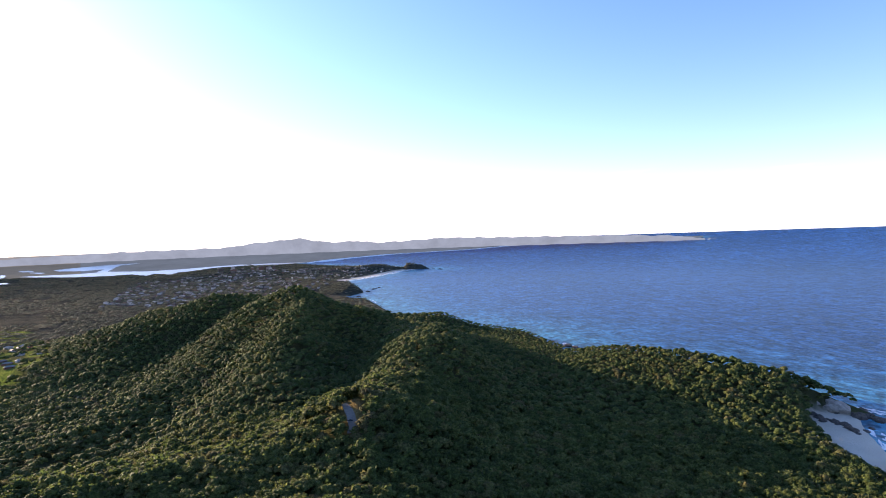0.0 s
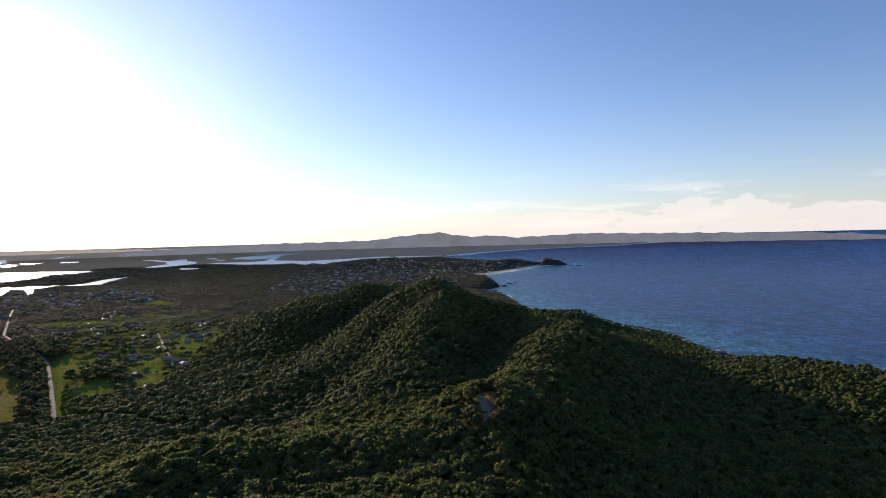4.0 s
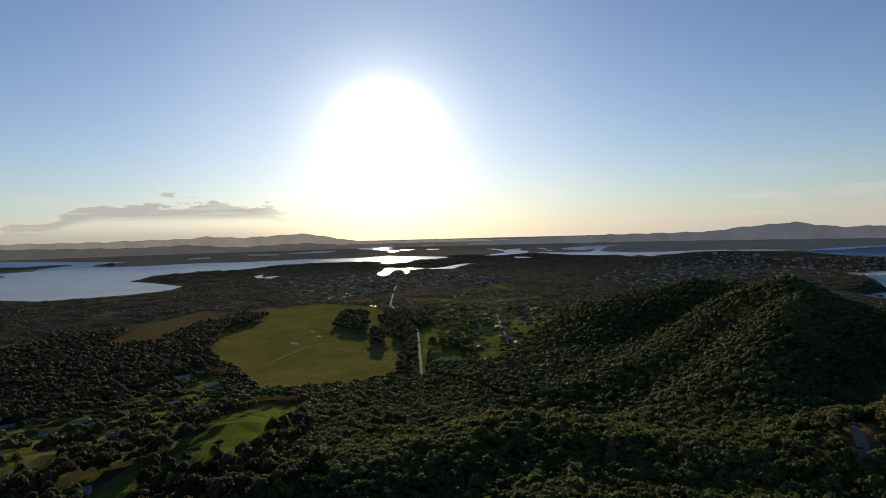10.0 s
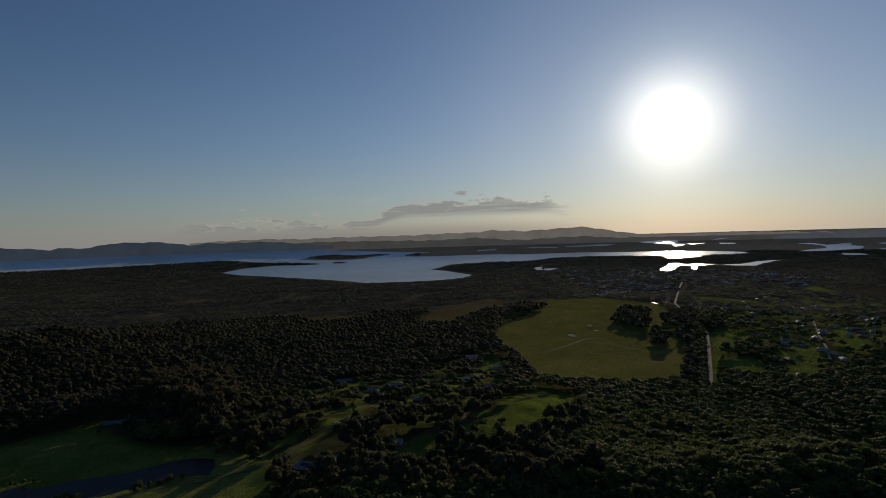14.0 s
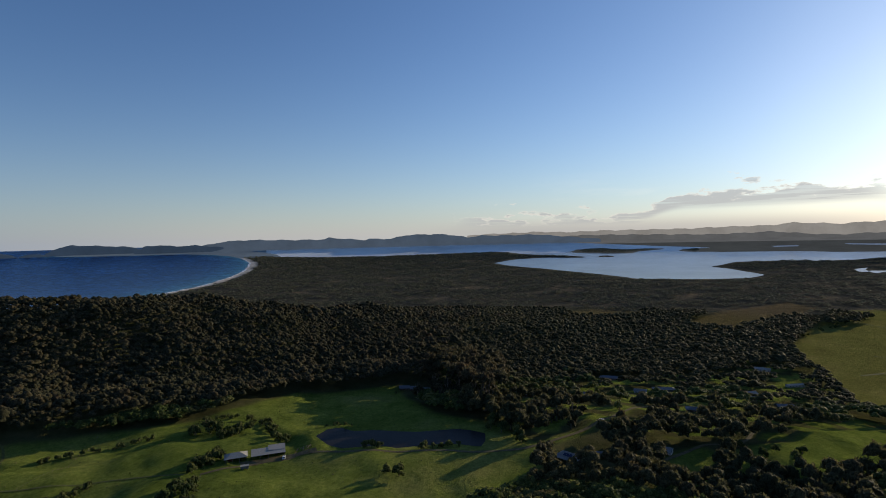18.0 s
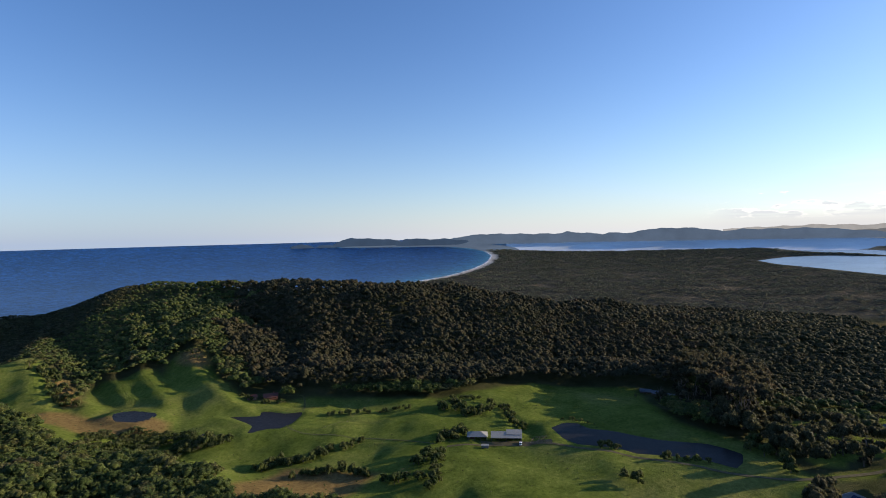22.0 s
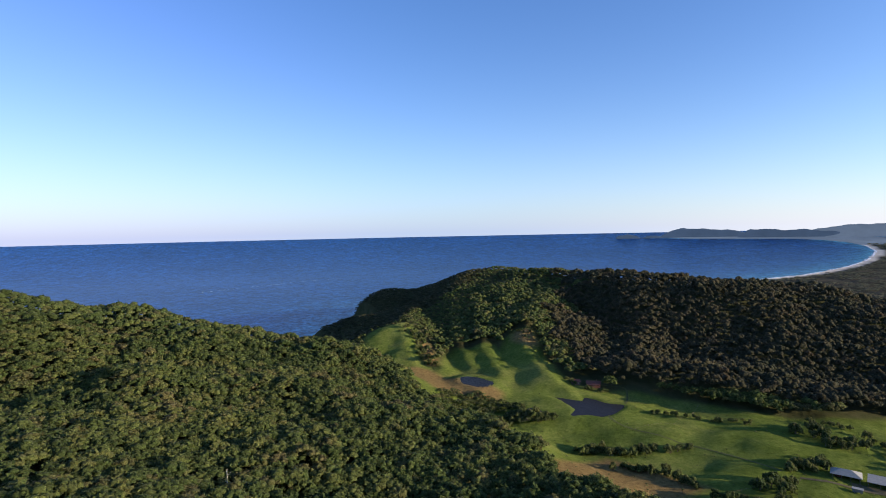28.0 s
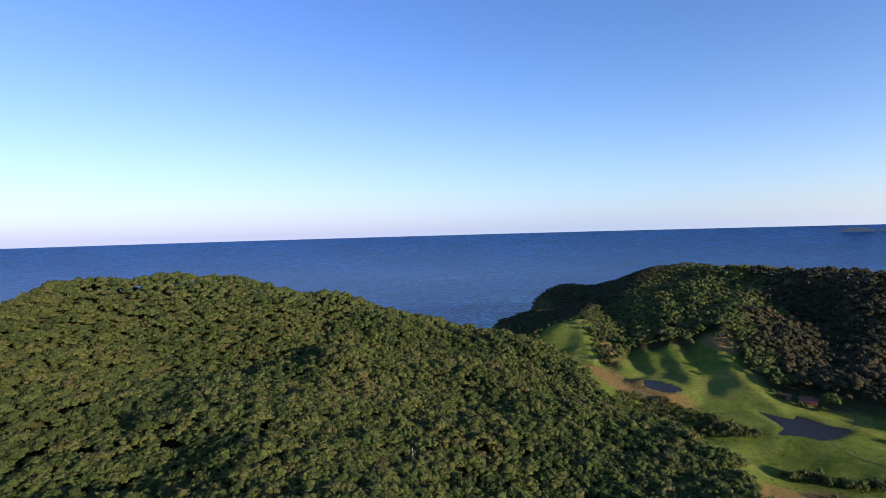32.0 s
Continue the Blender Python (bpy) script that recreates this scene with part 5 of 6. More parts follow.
def open_shed(az, d, turn, l, w, h, label, hip):
    s0 = thing("farm_shed", az, d, turn, label, "shed", "farm sheds")
    n = max(3, int(l / 5))
    for k in range(n + 1):
        x = -l / 2 + l * k / n
        for y in (-w / 2, 0):
            part("post", box_mesh(x - 0.12, x + 0.12, y - 0.12, y + 0.12, -1, h), TIMBER, s0)
    part("back_wall", box_mesh(-l / 2, l / 2, w / 2 - 0.15, w / 2, -1, h), SHEET_GREY, s0)
    part("end_wall", box_mesh(l / 2 - 0.15, l / 2, 0.15, w / 2 - 0.15, -1, h), SHEET_GREY, s0)
    if hip:
        o, i = 1.2, w / 2
        e = [(-l / 2 - o, -w / 2 - o, h), (l / 2 + o, -w / 2 - o, h), (l / 2 + o, w / 2 + o, h), (-l / 2 - o, w / 2 + o, h)]
        r = [(-l / 2 + i, 0, h + 2.4), (l / 2 - i, 0, h + 2.4)]
        for c in ((e[0], e[1], r[1], r[0]), (e[2], e[3], r[0], r[1]), (e[3], e[0], r[0]), (e[1], e[2], r[1])):
            part("roof", slab(c, 0.12), SHEET_WHITE, s0)
        part("hay_stack", box_mesh(-l / 2 + 1, -l / 2 + 5, -1, 3, 0, 2.4, bevel=0.2), TILE_RED, s0, "rusty red machine under the roof")
    else:
        part("roof", slab(((-l / 2 - 0.6, -w / 2 - 0.8, h), (l / 2 + 0.6, -w / 2 - 0.8, h), (l / 2 + 0.6, w / 2 + 0.5, h + 1.6), (-l / 2 - 0.6, w / 2 + 0.5, h + 1.6)), 0.14), SHEET_WHITE, s0)
        part("raised_roof", slab(((0, -0.5, h + 1.1), (l / 2 + 0.8, -0.5, h + 1.1), (l / 2 + 0.8, w / 2 + 3.5, h + 2.1), (0, w / 2 + 3.5, h + 2.1)), 0.14), SHEET_WHITE, s0)
        part("end_wall", box_mesh(-0.3, -0.1, 0, w / 2 + 3, -1, h + 1.0), SHEET_GREY, s0)
        part("back_wall", box_mesh(0, l / 2, w / 2 + 2.9, w / 2 + 3.05, -1, h + 1.8), SHEET_GREY, s0)
    return s0


open_shed(127.2, 420, 127.2, 14, 9, 3.6, "open farm shed with a pale hipped metal roof", True)
open_shed(124.1, 420, 124.6, 23, 9, 3.4, "long open farm shed with a pale stepped metal roof", False)


def wheel(parent, x, y, r, w):
    bm = bmesh.new()
    tube(bm, (x, y - w / 2, r), (x, y + w / 2, r), r, r, 12)
    tyre = part("wheel", bm, RUBBER, parent)
    bm = bmesh.new()
    tube(bm, (x, y - w / 2 - 0.02, r), (x, y + w / 2 + 0.02, r), r * 0.55, r * 0.55, 10)
    part("rim", bm, SHEET_GREY, tyre)


def vehicle(name, az, d, turn, paint, label, truck):
    v0 = thing(name, az, d, turn, label, "truck" if truck else "car", lift=0.35)
    l, w = (6.5, 2.2) if truck else (4.4, 1.8)
    part("body", box_mesh(-l / 2, l / 2, -w / 2, w / 2, 0.4, 1.0, bevel=0.12), paint, v0)
    part("cab", box_mesh(l * (0.22 if truck else -0.3), l * (0.46 if truck else 0.22), -w / 2 + 0.1, w / 2 - 0.1, 1.0, 2.3 if truck else 1.5, bevel=0.18), paint, v0)
    part("windscreen", box_mesh(l * (0.44 if truck else 0.2), l * (0.465 if truck else 0.24), -w / 2 + 0.25, w / 2 - 0.25, 1.1, 2.0 if truck else 1.42), GLASS, v0)
    if truck:
        part("tray", box_mesh(-l / 2, l * 0.2, -w / 2, w / 2, 1.0, 1.35, bevel=0.05), SHEET_GREY, v0)
    for sx in (-0.32, 0.32):
        for sy in (-1, 1):
            wheel(v0, sx * l, sy * (w / 2 - 0.1), 0.42 if truck else 0.33, 0.25)
    return v0


vehicle("truck", 122.6, 412, 30, PAINT_WHITE, "white flatbed truck parked beside the long shed", True)
vehicle("car", 10.6, 396, 20, PAINT_DARK, "dark car parked in the gravel clearing", False)
vehicle("car", 89.25, 460, 100, PAINT_WHITE, "white car on the grassy lane", False)
hut = thing("trailer", 126.4, 401, 126, "small grey box trailer on the paddock", "trailer")
part("body", box_mesh(-2.6, 2.6, -1.4, 1.4, 0.7, 2.6, bevel=0.08), SHEET_GREY, hut)
part("roof", box_mesh(-2.9, 2.9, -1.7, 1.7, 2.6, 2.75), SHEET_WHITE, hut)
for sx in (-1.6, 1.6):
    for sy in (-1.2, 1.2):
        wheel(hut, sx, sy, 0.4, 0.22)

def fence(line, step, label, rails=2, tall=1.2):
    """Timber posts with rails or wires between them, one thing from end to end."""
    pts = [np.array(pt(a, d)) for a, d in line]
    f0 = thing("fence", *line[0], 0, label, "fence", "paddock fences")
    base = np.array([*pts[0], level(*line[0])])
    places = []
    for p0, p1 in zip(pts, pts[1:]):
        n = max(1, int(np.hypot(*(p1 - p0)) / step))
        places += [p0 + (p1 - p0) * k / n for k in range(n)]
    places.append(pts[-1])
    tops = height(np.array(places))
    rel = [Vector((q[0] - base[0], q[1] - base[1], z - base[2])) for q, z in zip(places, tops)]
    for v in rel:
        bm = bmesh.new()
        tube(bm, v + Vector((0, 0, -0.4)), v + Vector((0, 0, tall)), 0.11, 0.09, 5)
        part("post", bm, TIMBER, f0)
    for k in range(rails):
        for a, b in zip(rel, rel[1:]):
            bm = bmesh.new()
            up_by = Vector((0, 0, tall * (0.85 - 0.4 * k)))
            tube(bm, a + up_by, b + up_by, 0.045, 0.045, 4)
            part("rail", bm, TIMBER, f0)
    return f0


fence(((121.6, 413), (120.4, 416), (119.9, 424), (121.2, 425), (121.6, 413)), 3.0, "timber stockyard rails beside the long shed", 3, 1.6)
fence(((120.7, 415), (120.6, 425)), 3.0, "timber dividing rail inside the stockyard", 3, 1.6)
fence(((119.9, 409), (116, 399), (111, 391), (106, 386), (101, 385)), 9.0, "low post and rail fence along the farm road", 1)
fence(((144.6, 446), (141, 470), (139.5, 500), (138.8, 528)), 10.0, "weathered paddock fence running up to the woods", 1)
fence(((137.5, 345), (133, 372), (130.5, 398)), 9.0, "weathered paddock fence beside the tree row", 1)

for k, (az, d) in enumerate(HOMES[13:16]):
    house(az, d, az - 6, (6, 10.5, 2.6, 1.3), WALL_DARK, SHEET_BLUE, "small dark cabin with a blue-grey metal roof", group="row of cabins", name="cabin", veranda=True)
house(148.7, 549, 150, (8, 13, 2.8, 2.0), WALL_BRICK, TILE_RED, "red-roofed farmhouse under the wooded hill", chimney=True, veranda=True)
house(150.5, 547, 165, (6, 8, 2.6, 1.5), WALL_DARK, TILE_RED, "small dark outbuilding beside the farmhouse")
sun_house = house(92.5, 378, 60, (9, 16, 2.8, 2.2), WALL_DARK, SHEET_GREY, "dark house with solar panels on a grey roof", hip=True, veranda=True)
for k in range(3):
    x = -3 + k * 2.2
    part("solar_panel", slab(((x, -4.0, 3.5), (x + 2, -4.0, 3.5), (x + 2, -1.6, 4.62), (x, -1.6, 4.62)), 0.05), SOLAR, sun_house)
house(89.5, 392, 95, (6, 9, 2.7, 1.6), WALL_DARK, SHEET_BLUE, "cottage with a blue-grey metal roof among trees")
house(83.2, 415, 70, (6.5, 10, 2.8, 1.8), WALL_CREAM, SHEET_GREY, "low cream house with a grey roof beside a paddock", veranda=True)
house(88.4, 716, 88, (10, 22, 3.0, 2.0), WALL_DARK, SHEET_BLUE, "long dark house with a blue roof at the wood's edge", hip=True)
house(90.4, 600, 70, (8, 12, 2.8, 1.8), WALL_CREAM, SHEET_BLUE, "cream house with a blue roof among trees")
house(96.7, 595, 100, (9, 20, 2.8, 1.6), WALL_DARK, SHEET_GREY, "dark low house half hidden by trees", hip=True)
house(85.4, 641, 80, (8, 13, 2.8, 1.8), WALL_CREAM, SHEET_GREY, "pale house with a grey roof in the shade")
house(83.2, 664, 95, (10, 24, 3.2, 1.8), WALL_DARK, SHEET_GREY, "long dark building with a grey roof", hip=True)
house(75.6, 680, 120, (8, 10, 3.0, 2.4), WALL_CREAM, SHEET_WHITE, "white house with a bright metal roof", chimney=True)
house(74.7, 840, 75, (9, 18, 3.0, 1.8), WALL_CREAM, SHEET_WHITE, "pale house beyond the trees")
house(72.2, 763, 110, (6, 20, 2.8, 1.0), WALL_CREAM, SHEET_WHITE, "long low white shed on a small green field")
house(80.3, 545, 85, (9, 17, 2.8, 1.8), WALL_DARK, SHEET_BLUE, "blue-roofed house among trees", hip=True)
house(73.0, 627, 100, (9, 15, 2.8, 1.8), WALL_DARK, SHEET_BLUE, "dark house with a blue roof in the bush")

# the caravan park at the far edge of the big paddock
def caravan(az, d, turn):
    c0 = thing("caravan", az, d, turn, "white caravan parked in a row in the holiday park", "caravan", "caravans in the holiday park")
    part("body", box_mesh(-4.2, 4.2, -1.5, 1.5, 0.5, 3.0, bevel=0.3), PAINT_WHITE, c0)
    part("roof", box_mesh(-4.3, 4.3, -1.6, 1.6, 3.0, 3.18, bevel=0.06), SHEET_WHITE, c0)
    part("door", box_mesh(-0.4, 0.4, -1.56, -1.46, 0.7, 2.6), SHEET_GREY, c0)
    for x in (-2.6, 2.2):
        win = part("window", box_mesh(x - 0.8, x + 0.8, -1.55, -1.45, 1.5, 2.5), SHEET_GREY, c0)
        part("pane", box_mesh(x - 0.7, x + 0.7, -1.58, -1.42, 1.58, 2.42), GLASS, win)
    part("awning", slab(((-3.6, -4.2, 2.3), (3.6, -4.2, 2.3), (3.6, -1.5, 2.9), (-3.6, -1.5, 2.9)), 0.06), SHEET_WHITE, c0)
    for x in (-3.5, 3.5):
        part("pole", box_mesh(x - 0.05, x + 0.05, -4.15, -4.05, 0.0, 2.3), SHEET_GREY, c0)
    wheel(c0, -0.6, -1.3, 0.45, 0.25)
    wheel(c0, -0.6, 1.3, 0.45, 0.25)
    return c0


park_rng = np.random.RandomState(14)
van = caravan(61.2, 1680, 40)
for k in range(34):
    az, d = park_rng.uniform(57.9, 61.6), 0.0
    d = 1655 + (61.6 - az) * 38 + park_rng.choice([0, 34, 70, 104]) + park_rng.normal(0, 4)
    x, y = pt(az, d)
    copy_thing(van, pose(x, y, level(az, d), 0, 0, park_rng.choice([35, 125]) + park_rng.normal(0, 6)))
for k in range(9):
    az, d = 62.1 + 0.33 * k, 1706 - 6 * k
    x, y = pt(az, d)
    copy_thing(van, pose(x, y, level(az, d), 0, 0, 60 + park_rng.normal(0, 5)))

# small homes along the country road
home_rng = np.random.RandomState(21)
kinds = []
for roof_mat, wall_mat, text in ((SHEET_WHITE, WALL_CREAM, "cream country house with a pale roof"), (SHEET_GREY, WALL_BRICK, "brick country house with a grey roof"),
                                 (TILE_RED, WALL_CREAM, "cream country house with a terracotta roof")):
    az, d = SMALL_HOMES[len(kinds)]
    kinds.append(house(az, d, home_rng.uniform(0, 180), (8, 14, 2.8, 2.0), wall_mat, roof_mat, text, hip=True, group="houses along the country road"))
for az, d in SMALL_HOMES[3:]:
    x, y = pt(az, d)
    copy_thing(kinds[home_rng.randint(3)], pose(x, y, level(az, d), 0, 0, home_rng.uniform(0, 180)))

# the town, far off
town_rng = np.random.RandomState(5)
TOWN_MAT, tn, tl, tb = mat("town_walls_and_roofs", 0.7, 0.15)
tgeo = tn.new("ShaderNodeNewGeometry")
tr = ramp(tn, tl, tgeo.outputs["Random Per Island"], (0.0, (0.1, 0.085, 0.065)), (0.3, (0.2, 0.1, 0.065)), (0.5, (0.22, 0.19, 0.15)), (0.8, (0.36, 0.31, 0.25)), (1.0, (0.65, 0.58, 0.48)))
tl.new(tr.outputs[0], tb.inputs["Base Color"])


def town(name, ring, count, label, tall=0):
    lo, hi = ring.min(0), ring.max(0)
    c = town_rng.uniform(lo, hi, (count * 4, 2))
    sea, lake = shore(c)
    c = c[(signed(c, ring) > 5) & (sea > 60) & (lake < -30)][:count]
    z = height(c)
    n = len(c)
    l, w, h = town_rng.uniform(6, 10, n), town_rng.uniform(4, 6, n), town_rng.uniform(3, 7, n)
    if tall:
        l, w, h = l * 1.6, w * 1.6, town_rng.uniform(16, 34, n)
    a = town_rng.choice([0.2, 1.77], n) + town_rng.normal(0, 0.08, n)
    vs, fs = [], []
    for k, (sx, sy) in enumerate(((-1, -1), (1, -1), (1, 1), (-1, 1))):
        for zz in (-2, 1):
            px, py = sx * l, sy * w
            vs.append(np.column_stack([c[:, 0] + px * np.cos(a) - py * np.sin(a), c[:, 1] + px * np.sin(a) + py * np.cos(a), z + (h if zz > 0 else -2)]))
    for sx in (-0.7, 0.7):
        px = sx * l
        vs.append(np.column_stack([c[:, 0] + px * np.cos(a), c[:, 1] + px * np.sin(a), z + h + w * (0.1 if tall else 0.45)]))
    for k, (sx, sy) in enumerate(((-1, -1), (1, -1), (1, 1), (-1, 1))):
        px, py = sx * l * 1.08, sy * w * 1.12
        vs.append(np.column_stack([c[:, 0] + px * np.cos(a) - py * np.sin(a), c[:, 1] + px * np.sin(a) + py * np.cos(a), z + h - 0.1]))
    v = np.stack(vs, 1).reshape(-1, 3)
    one = [(0, 2, 3), (0, 3, 1), (2, 4, 5), (2, 5, 3), (4, 6, 7), (4, 7, 5), (6, 0, 1), (6, 1, 7), (10, 11, 9), (10, 9, 8), (12, 13, 8), (12, 8, 9), (11, 12, 9), (13, 10, 8)]
    f = (np.array(one)[None] + (np.arange(n) * 14)[:, None, None]).reshape(-1, 3)
    return tagged(link_mesh(name, bend(v), f, TOWN_MAT, smooth=False), label, "town", kind="stuff")


town("headland_town", TOWN[0], 800, "pale houses of a seaside town among trees")
town("lakeside_town", TOWN[1], 300, "pale houses beside the lake")
town("river_apartments", poly((23.5, 3900), (17.5, 3750), (17.5, 3550), (23.5, 3650)), 16, "tall pale apartment blocks by the river", 1)

# ---------------------------------------------------------------- trees that stand alone


def tree(az, d, tall, wide, leaf_mat, label, seed, category="tree", name="tree", slim=1.0, group=""):
    rng = np.random.RandomState(seed)
    t0 = thing(name, az, d, 0, label, category, group)
    bm = bmesh.new()
    r = 0.035 * tall
    tube(bm, (0, 0, -0.6), (0.02 * tall, 0, tall * 0.3), r, r * 0.75)
    tube(bm, (0.02 * tall, 0, tall * 0.3), (0, 0.02 * tall, tall * 0.75), r * 0.75, r * 0.3)
    for k in range(4):
        a = 1.57 * k + rng.uniform(-0.5, 0.5)
        z0 = tall * rng.uniform(0.25, 0.45)
        tube(bm, (0, 0, z0), (wide * 0.6 * math.cos(a), wide * 0.6 * math.sin(a), z0 + tall * 0.3), r * 0.45, r * 0.12, 5)
    part("trunk", bm, BARK, t0)
    vs, fs, n0 = [], [], 0
    for k in range(5):
        v, f = crown(seed * 7 + k, 5, 2, 4, 0.66, 44)
        size = wide * (0.78 if k == 0 else rng.uniform(0.42, 0.62))
        a, off = rng.uniform(0, 6.28), (0 if k == 0 else wide * 0.6)
        at = np.array([off * math.cos(a), off * math.sin(a), tall * (0.26 if k == 0 else rng.uniform(0.02, 0.4))])
        vs.append(v * np.array([size, size, size * slim * 1.25]) + at)
        fs.append(f + n0)
        n0 += len(v)
    c = link_mesh("crown", np.concatenate(vs), np.concatenate(fs), leaf_mat)
    c.data.attributes.new("tone", 'FLOAT', 'POINT').data.foreach_set("value", np.full(n0, rng.uniform(0.05, 0.5), np.float32))
    c.parent = t0
    return t0


plant_rng = np.random.RandomState(9)


def plant(kind, az, d, s):
    x, y = pt(az, d)
    m = pose(x, y, level(az, d), 0, 0, plant_rng.uniform(0, 360)) @ Matrix.Diagonal((s, s, s * plant_rng.uniform(0.85, 1.2), 1))
    return copy_thing(kind, m)


def row(kinds, line, step, spread, sizes):
    pts = [np.array(pt(a, d)) for a, d in line]
    for p0, p1 in zip(pts, pts[1:]):
        n = max(1, int(np.hypot(*(p1 - p0)) / step))
        for k in range(n):
            q = p0 + (p1 - p0) * (k + plant_rng.uniform(0, 1)) / n + plant_rng.normal(0, spread, 2)
            az, d = math.degrees(math.atan2(-q[0], q[1])), math.hypot(*q)
            plant(kinds[plant_rng.randint(len(kinds))], az, d, plant_rng.uniform(*sizes))


oaks = [tree(130.2, 418, 9, 4.6, BUSH, "broad dark paddock tree near the sheds", 3, group="paddock trees"), tree(129.2, 427, 8, 4.2, BUSH, "broad dark paddock tree near the sheds", 4, group="paddock trees"),
        tree(128.3, 473, 8.5, 4.4, LEAVES, "round green paddock tree on open grass", 5, group="paddock trees")]
shrubs = [tree(149.8, 403, 4.2, 2.6, BUSH, "low dense grey green shrub along a gully", 6, "shrub", "shrub", group="gully shrubs"),
          tree(147.8, 404, 3.6, 2.4, LEAVES, "low green shrub beside the gully", 7, "shrub", "shrub", group="gully shrubs"),
          tree(145.8, 405, 5.5, 2.4, BUSH, "upright grey green shrub along a gully", 8, "shrub", "shrub", 1.3, group="gully shrubs")]
tree(89.7, 602, 15, 3.4, PALE_LEAF, "pale upright poplar beside the houses", 12, slim=2.2)
tree(87.6, 525, 12.5, 4.4, PALE_LEAF, "pale rounded poplar beside the lane", 13, slim=1.3)

row(shrubs, ((151.0, 402), (149.8, 403), (147.8, 404), (145.8, 405), (144.1, 412), (142.9, 415)), 2.2, 2.6, (1.0, 1.8))
row(shrubs, ((141.7, 412), (140.6, 420), (139.5, 424)), 2.2, 1.4, (0.9, 1.4))
row(shrubs, ((146.8, 374), (143.8, 379), (141.8, 375), (140.1, 368), (138.9, 354)), 2.6, 2.6, (0.8, 1.5))
row(oaks, ((134.6, 362), (132.8, 376), (131.7, 388)), 3.4, 3.2, (0.7, 1.15))
row(oaks, ((137.4, 344), (133.7, 343)), 3.6, 2.8, (0.7, 1.05))
row(oaks, ((131.2, 385), (131.2, 366), (132.6, 328)), 3.2, 2.6, (0.5, 0.95))
row(shrubs, ((130.1, 522), (127.4, 511), (125.6, 506), (124.2, 490)), 3.5, 2.0, (0.7, 1.2))
row(shrubs, ((143.2, 485), (139.7, 488), (138.7, 483), (137.8, 482), (136.6, 494), (135.3, 495), (133.9, 488)), 4.0, 2.0, (0.6, 1.2))
row(oaks, ((131.6, 489), (129.1, 499), (128.3, 473), (127.3, 471), (125.9, 484)), 3.4, 3.2, (0.7, 1.15))
row(oaks, ((131.2, 410), (129.6, 424), (128.6, 432), (129.8, 414)), 2.4, 2.2, (0.6, 1.0))
row(shrubs, ((124.5, 495), (123.7, 471), (123.0, 453), (121.6, 452)), 3, 2, (0.9, 1.5))
row(oaks, ((114.2, 407), (112.3, 402)), 3.6, 1.5, (0.75, 1.05))
row(oaks, ((112.0, 354), (110.9, 353)), 2.5, 1.5, (0.8, 1.1))
row(shrubs, ((108.5, 395), (106.2, 397), (104.1, 401)), 4, 1.0, (0.9, 1.4))
row(shrubs, ((118.2, 474), (115.6, 459)), 4, 1.5, (0.6, 1.0))
row(shrubs, ((162.2, 432), (160.5, 440), (158.5, 452), (155.9, 462), (153.4, 459)), 1.8, 4.0, (0.9, 1.6))
row(shrubs, ((168.2, 700), (167.2, 650), (165.4, 592)), 2.6, 5, (0.9, 1.6))
row(shrubs, ((157.2, 672), (156.1, 672), (154.9, 662), (155.8, 645)), 2.6, 5, (0.4, 0.9))
row(oaks, ((151.6, 556), (150.6, 536), (149.4, 533), (147.6, 536), (146.8, 560)), 6, 2.5, (0.45, 0.8))
row(oaks, ((101, 456), (99.9, 432), (97.4, 420), (98, 403)), 6, 4, (0.9, 1.25))
gums = [tree(108.5, 560, 24, 6.5, GUM, "tall brown-green gum tree at the wood's edge", 41, group="tall gums", slim=1.3), tree(106, 520, 22, 6, GUM, "tall brown-green gum tree at the wood's edge", 42, group="tall gums", slim=1.3)]
row(gums, ((106.4, 590), (104.5, 560), (102.5, 520), (100.8, 480)), 5, 5, (0.9, 1.3))
row(gums, ((103, 590), (101.5, 550), (99.5, 500)), 8, 6, (0.9, 1.3))
row(oaks, ((111.0, 588), (109.5, 580), (107.8, 572)), 6, 4, (0.5, 0.8))
row(gums, ((98.5, 440), (95.5, 455), (92.5, 470), (93, 440)), 8, 5, (0.55, 0.85))
row(oaks, ((76.5, 447), (74, 430), (73, 428), (71, 455)), 8, 4, (0.6, 1.0))
row(oaks, ((66.5, 1477), (69, 1300), (72, 1120)), 22, 5, (0.7, 1.1))
row(oaks, ((49.9, 960), (48, 970), (47, 950)), 9, 4, (0.7, 1.1))
row(oaks, ((52.2, 700), (52.3, 860), (52.2, 1000), (52.4, 1180)), 10, 3, (0.9, 1.4))
row(oaks, ((50.3, 760), (50.3, 900)), 16, 2, (0.7, 1.1))
row(oaks, ((50.0, 820), (48.2, 815), (46.8, 810)), 10, 3, (0.6, 1.0))

dead = thing("dead_tree", 186.8, 280, 0, "bare bleached trunk standing among green crowns", "tree")
bm = bmesh.new()
tube(bm, (0, 0, -0.5), (0.3, 0.1, 9), 0.3, 0.2)
tube(bm, (0.3, 0.1, 9), (0.1, 0.3, 16), 0.2, 0.08)
part("trunk", bm, DEAD, dead)
for k in range(4):
    bm = bmesh.new()
    a = k * 1.7
    tube(bm, (0.2, 0.15, 9 + k * 1.4), (0.2 + 1.6 * math.cos(a), 0.15 + 1.6 * math.sin(a), 11 + k * 1.4), 0.09, 0.03, 5)
    part("limb", bm, DEAD, dead)

# ---------------------------------------------------------------- rocks, surf and a boat


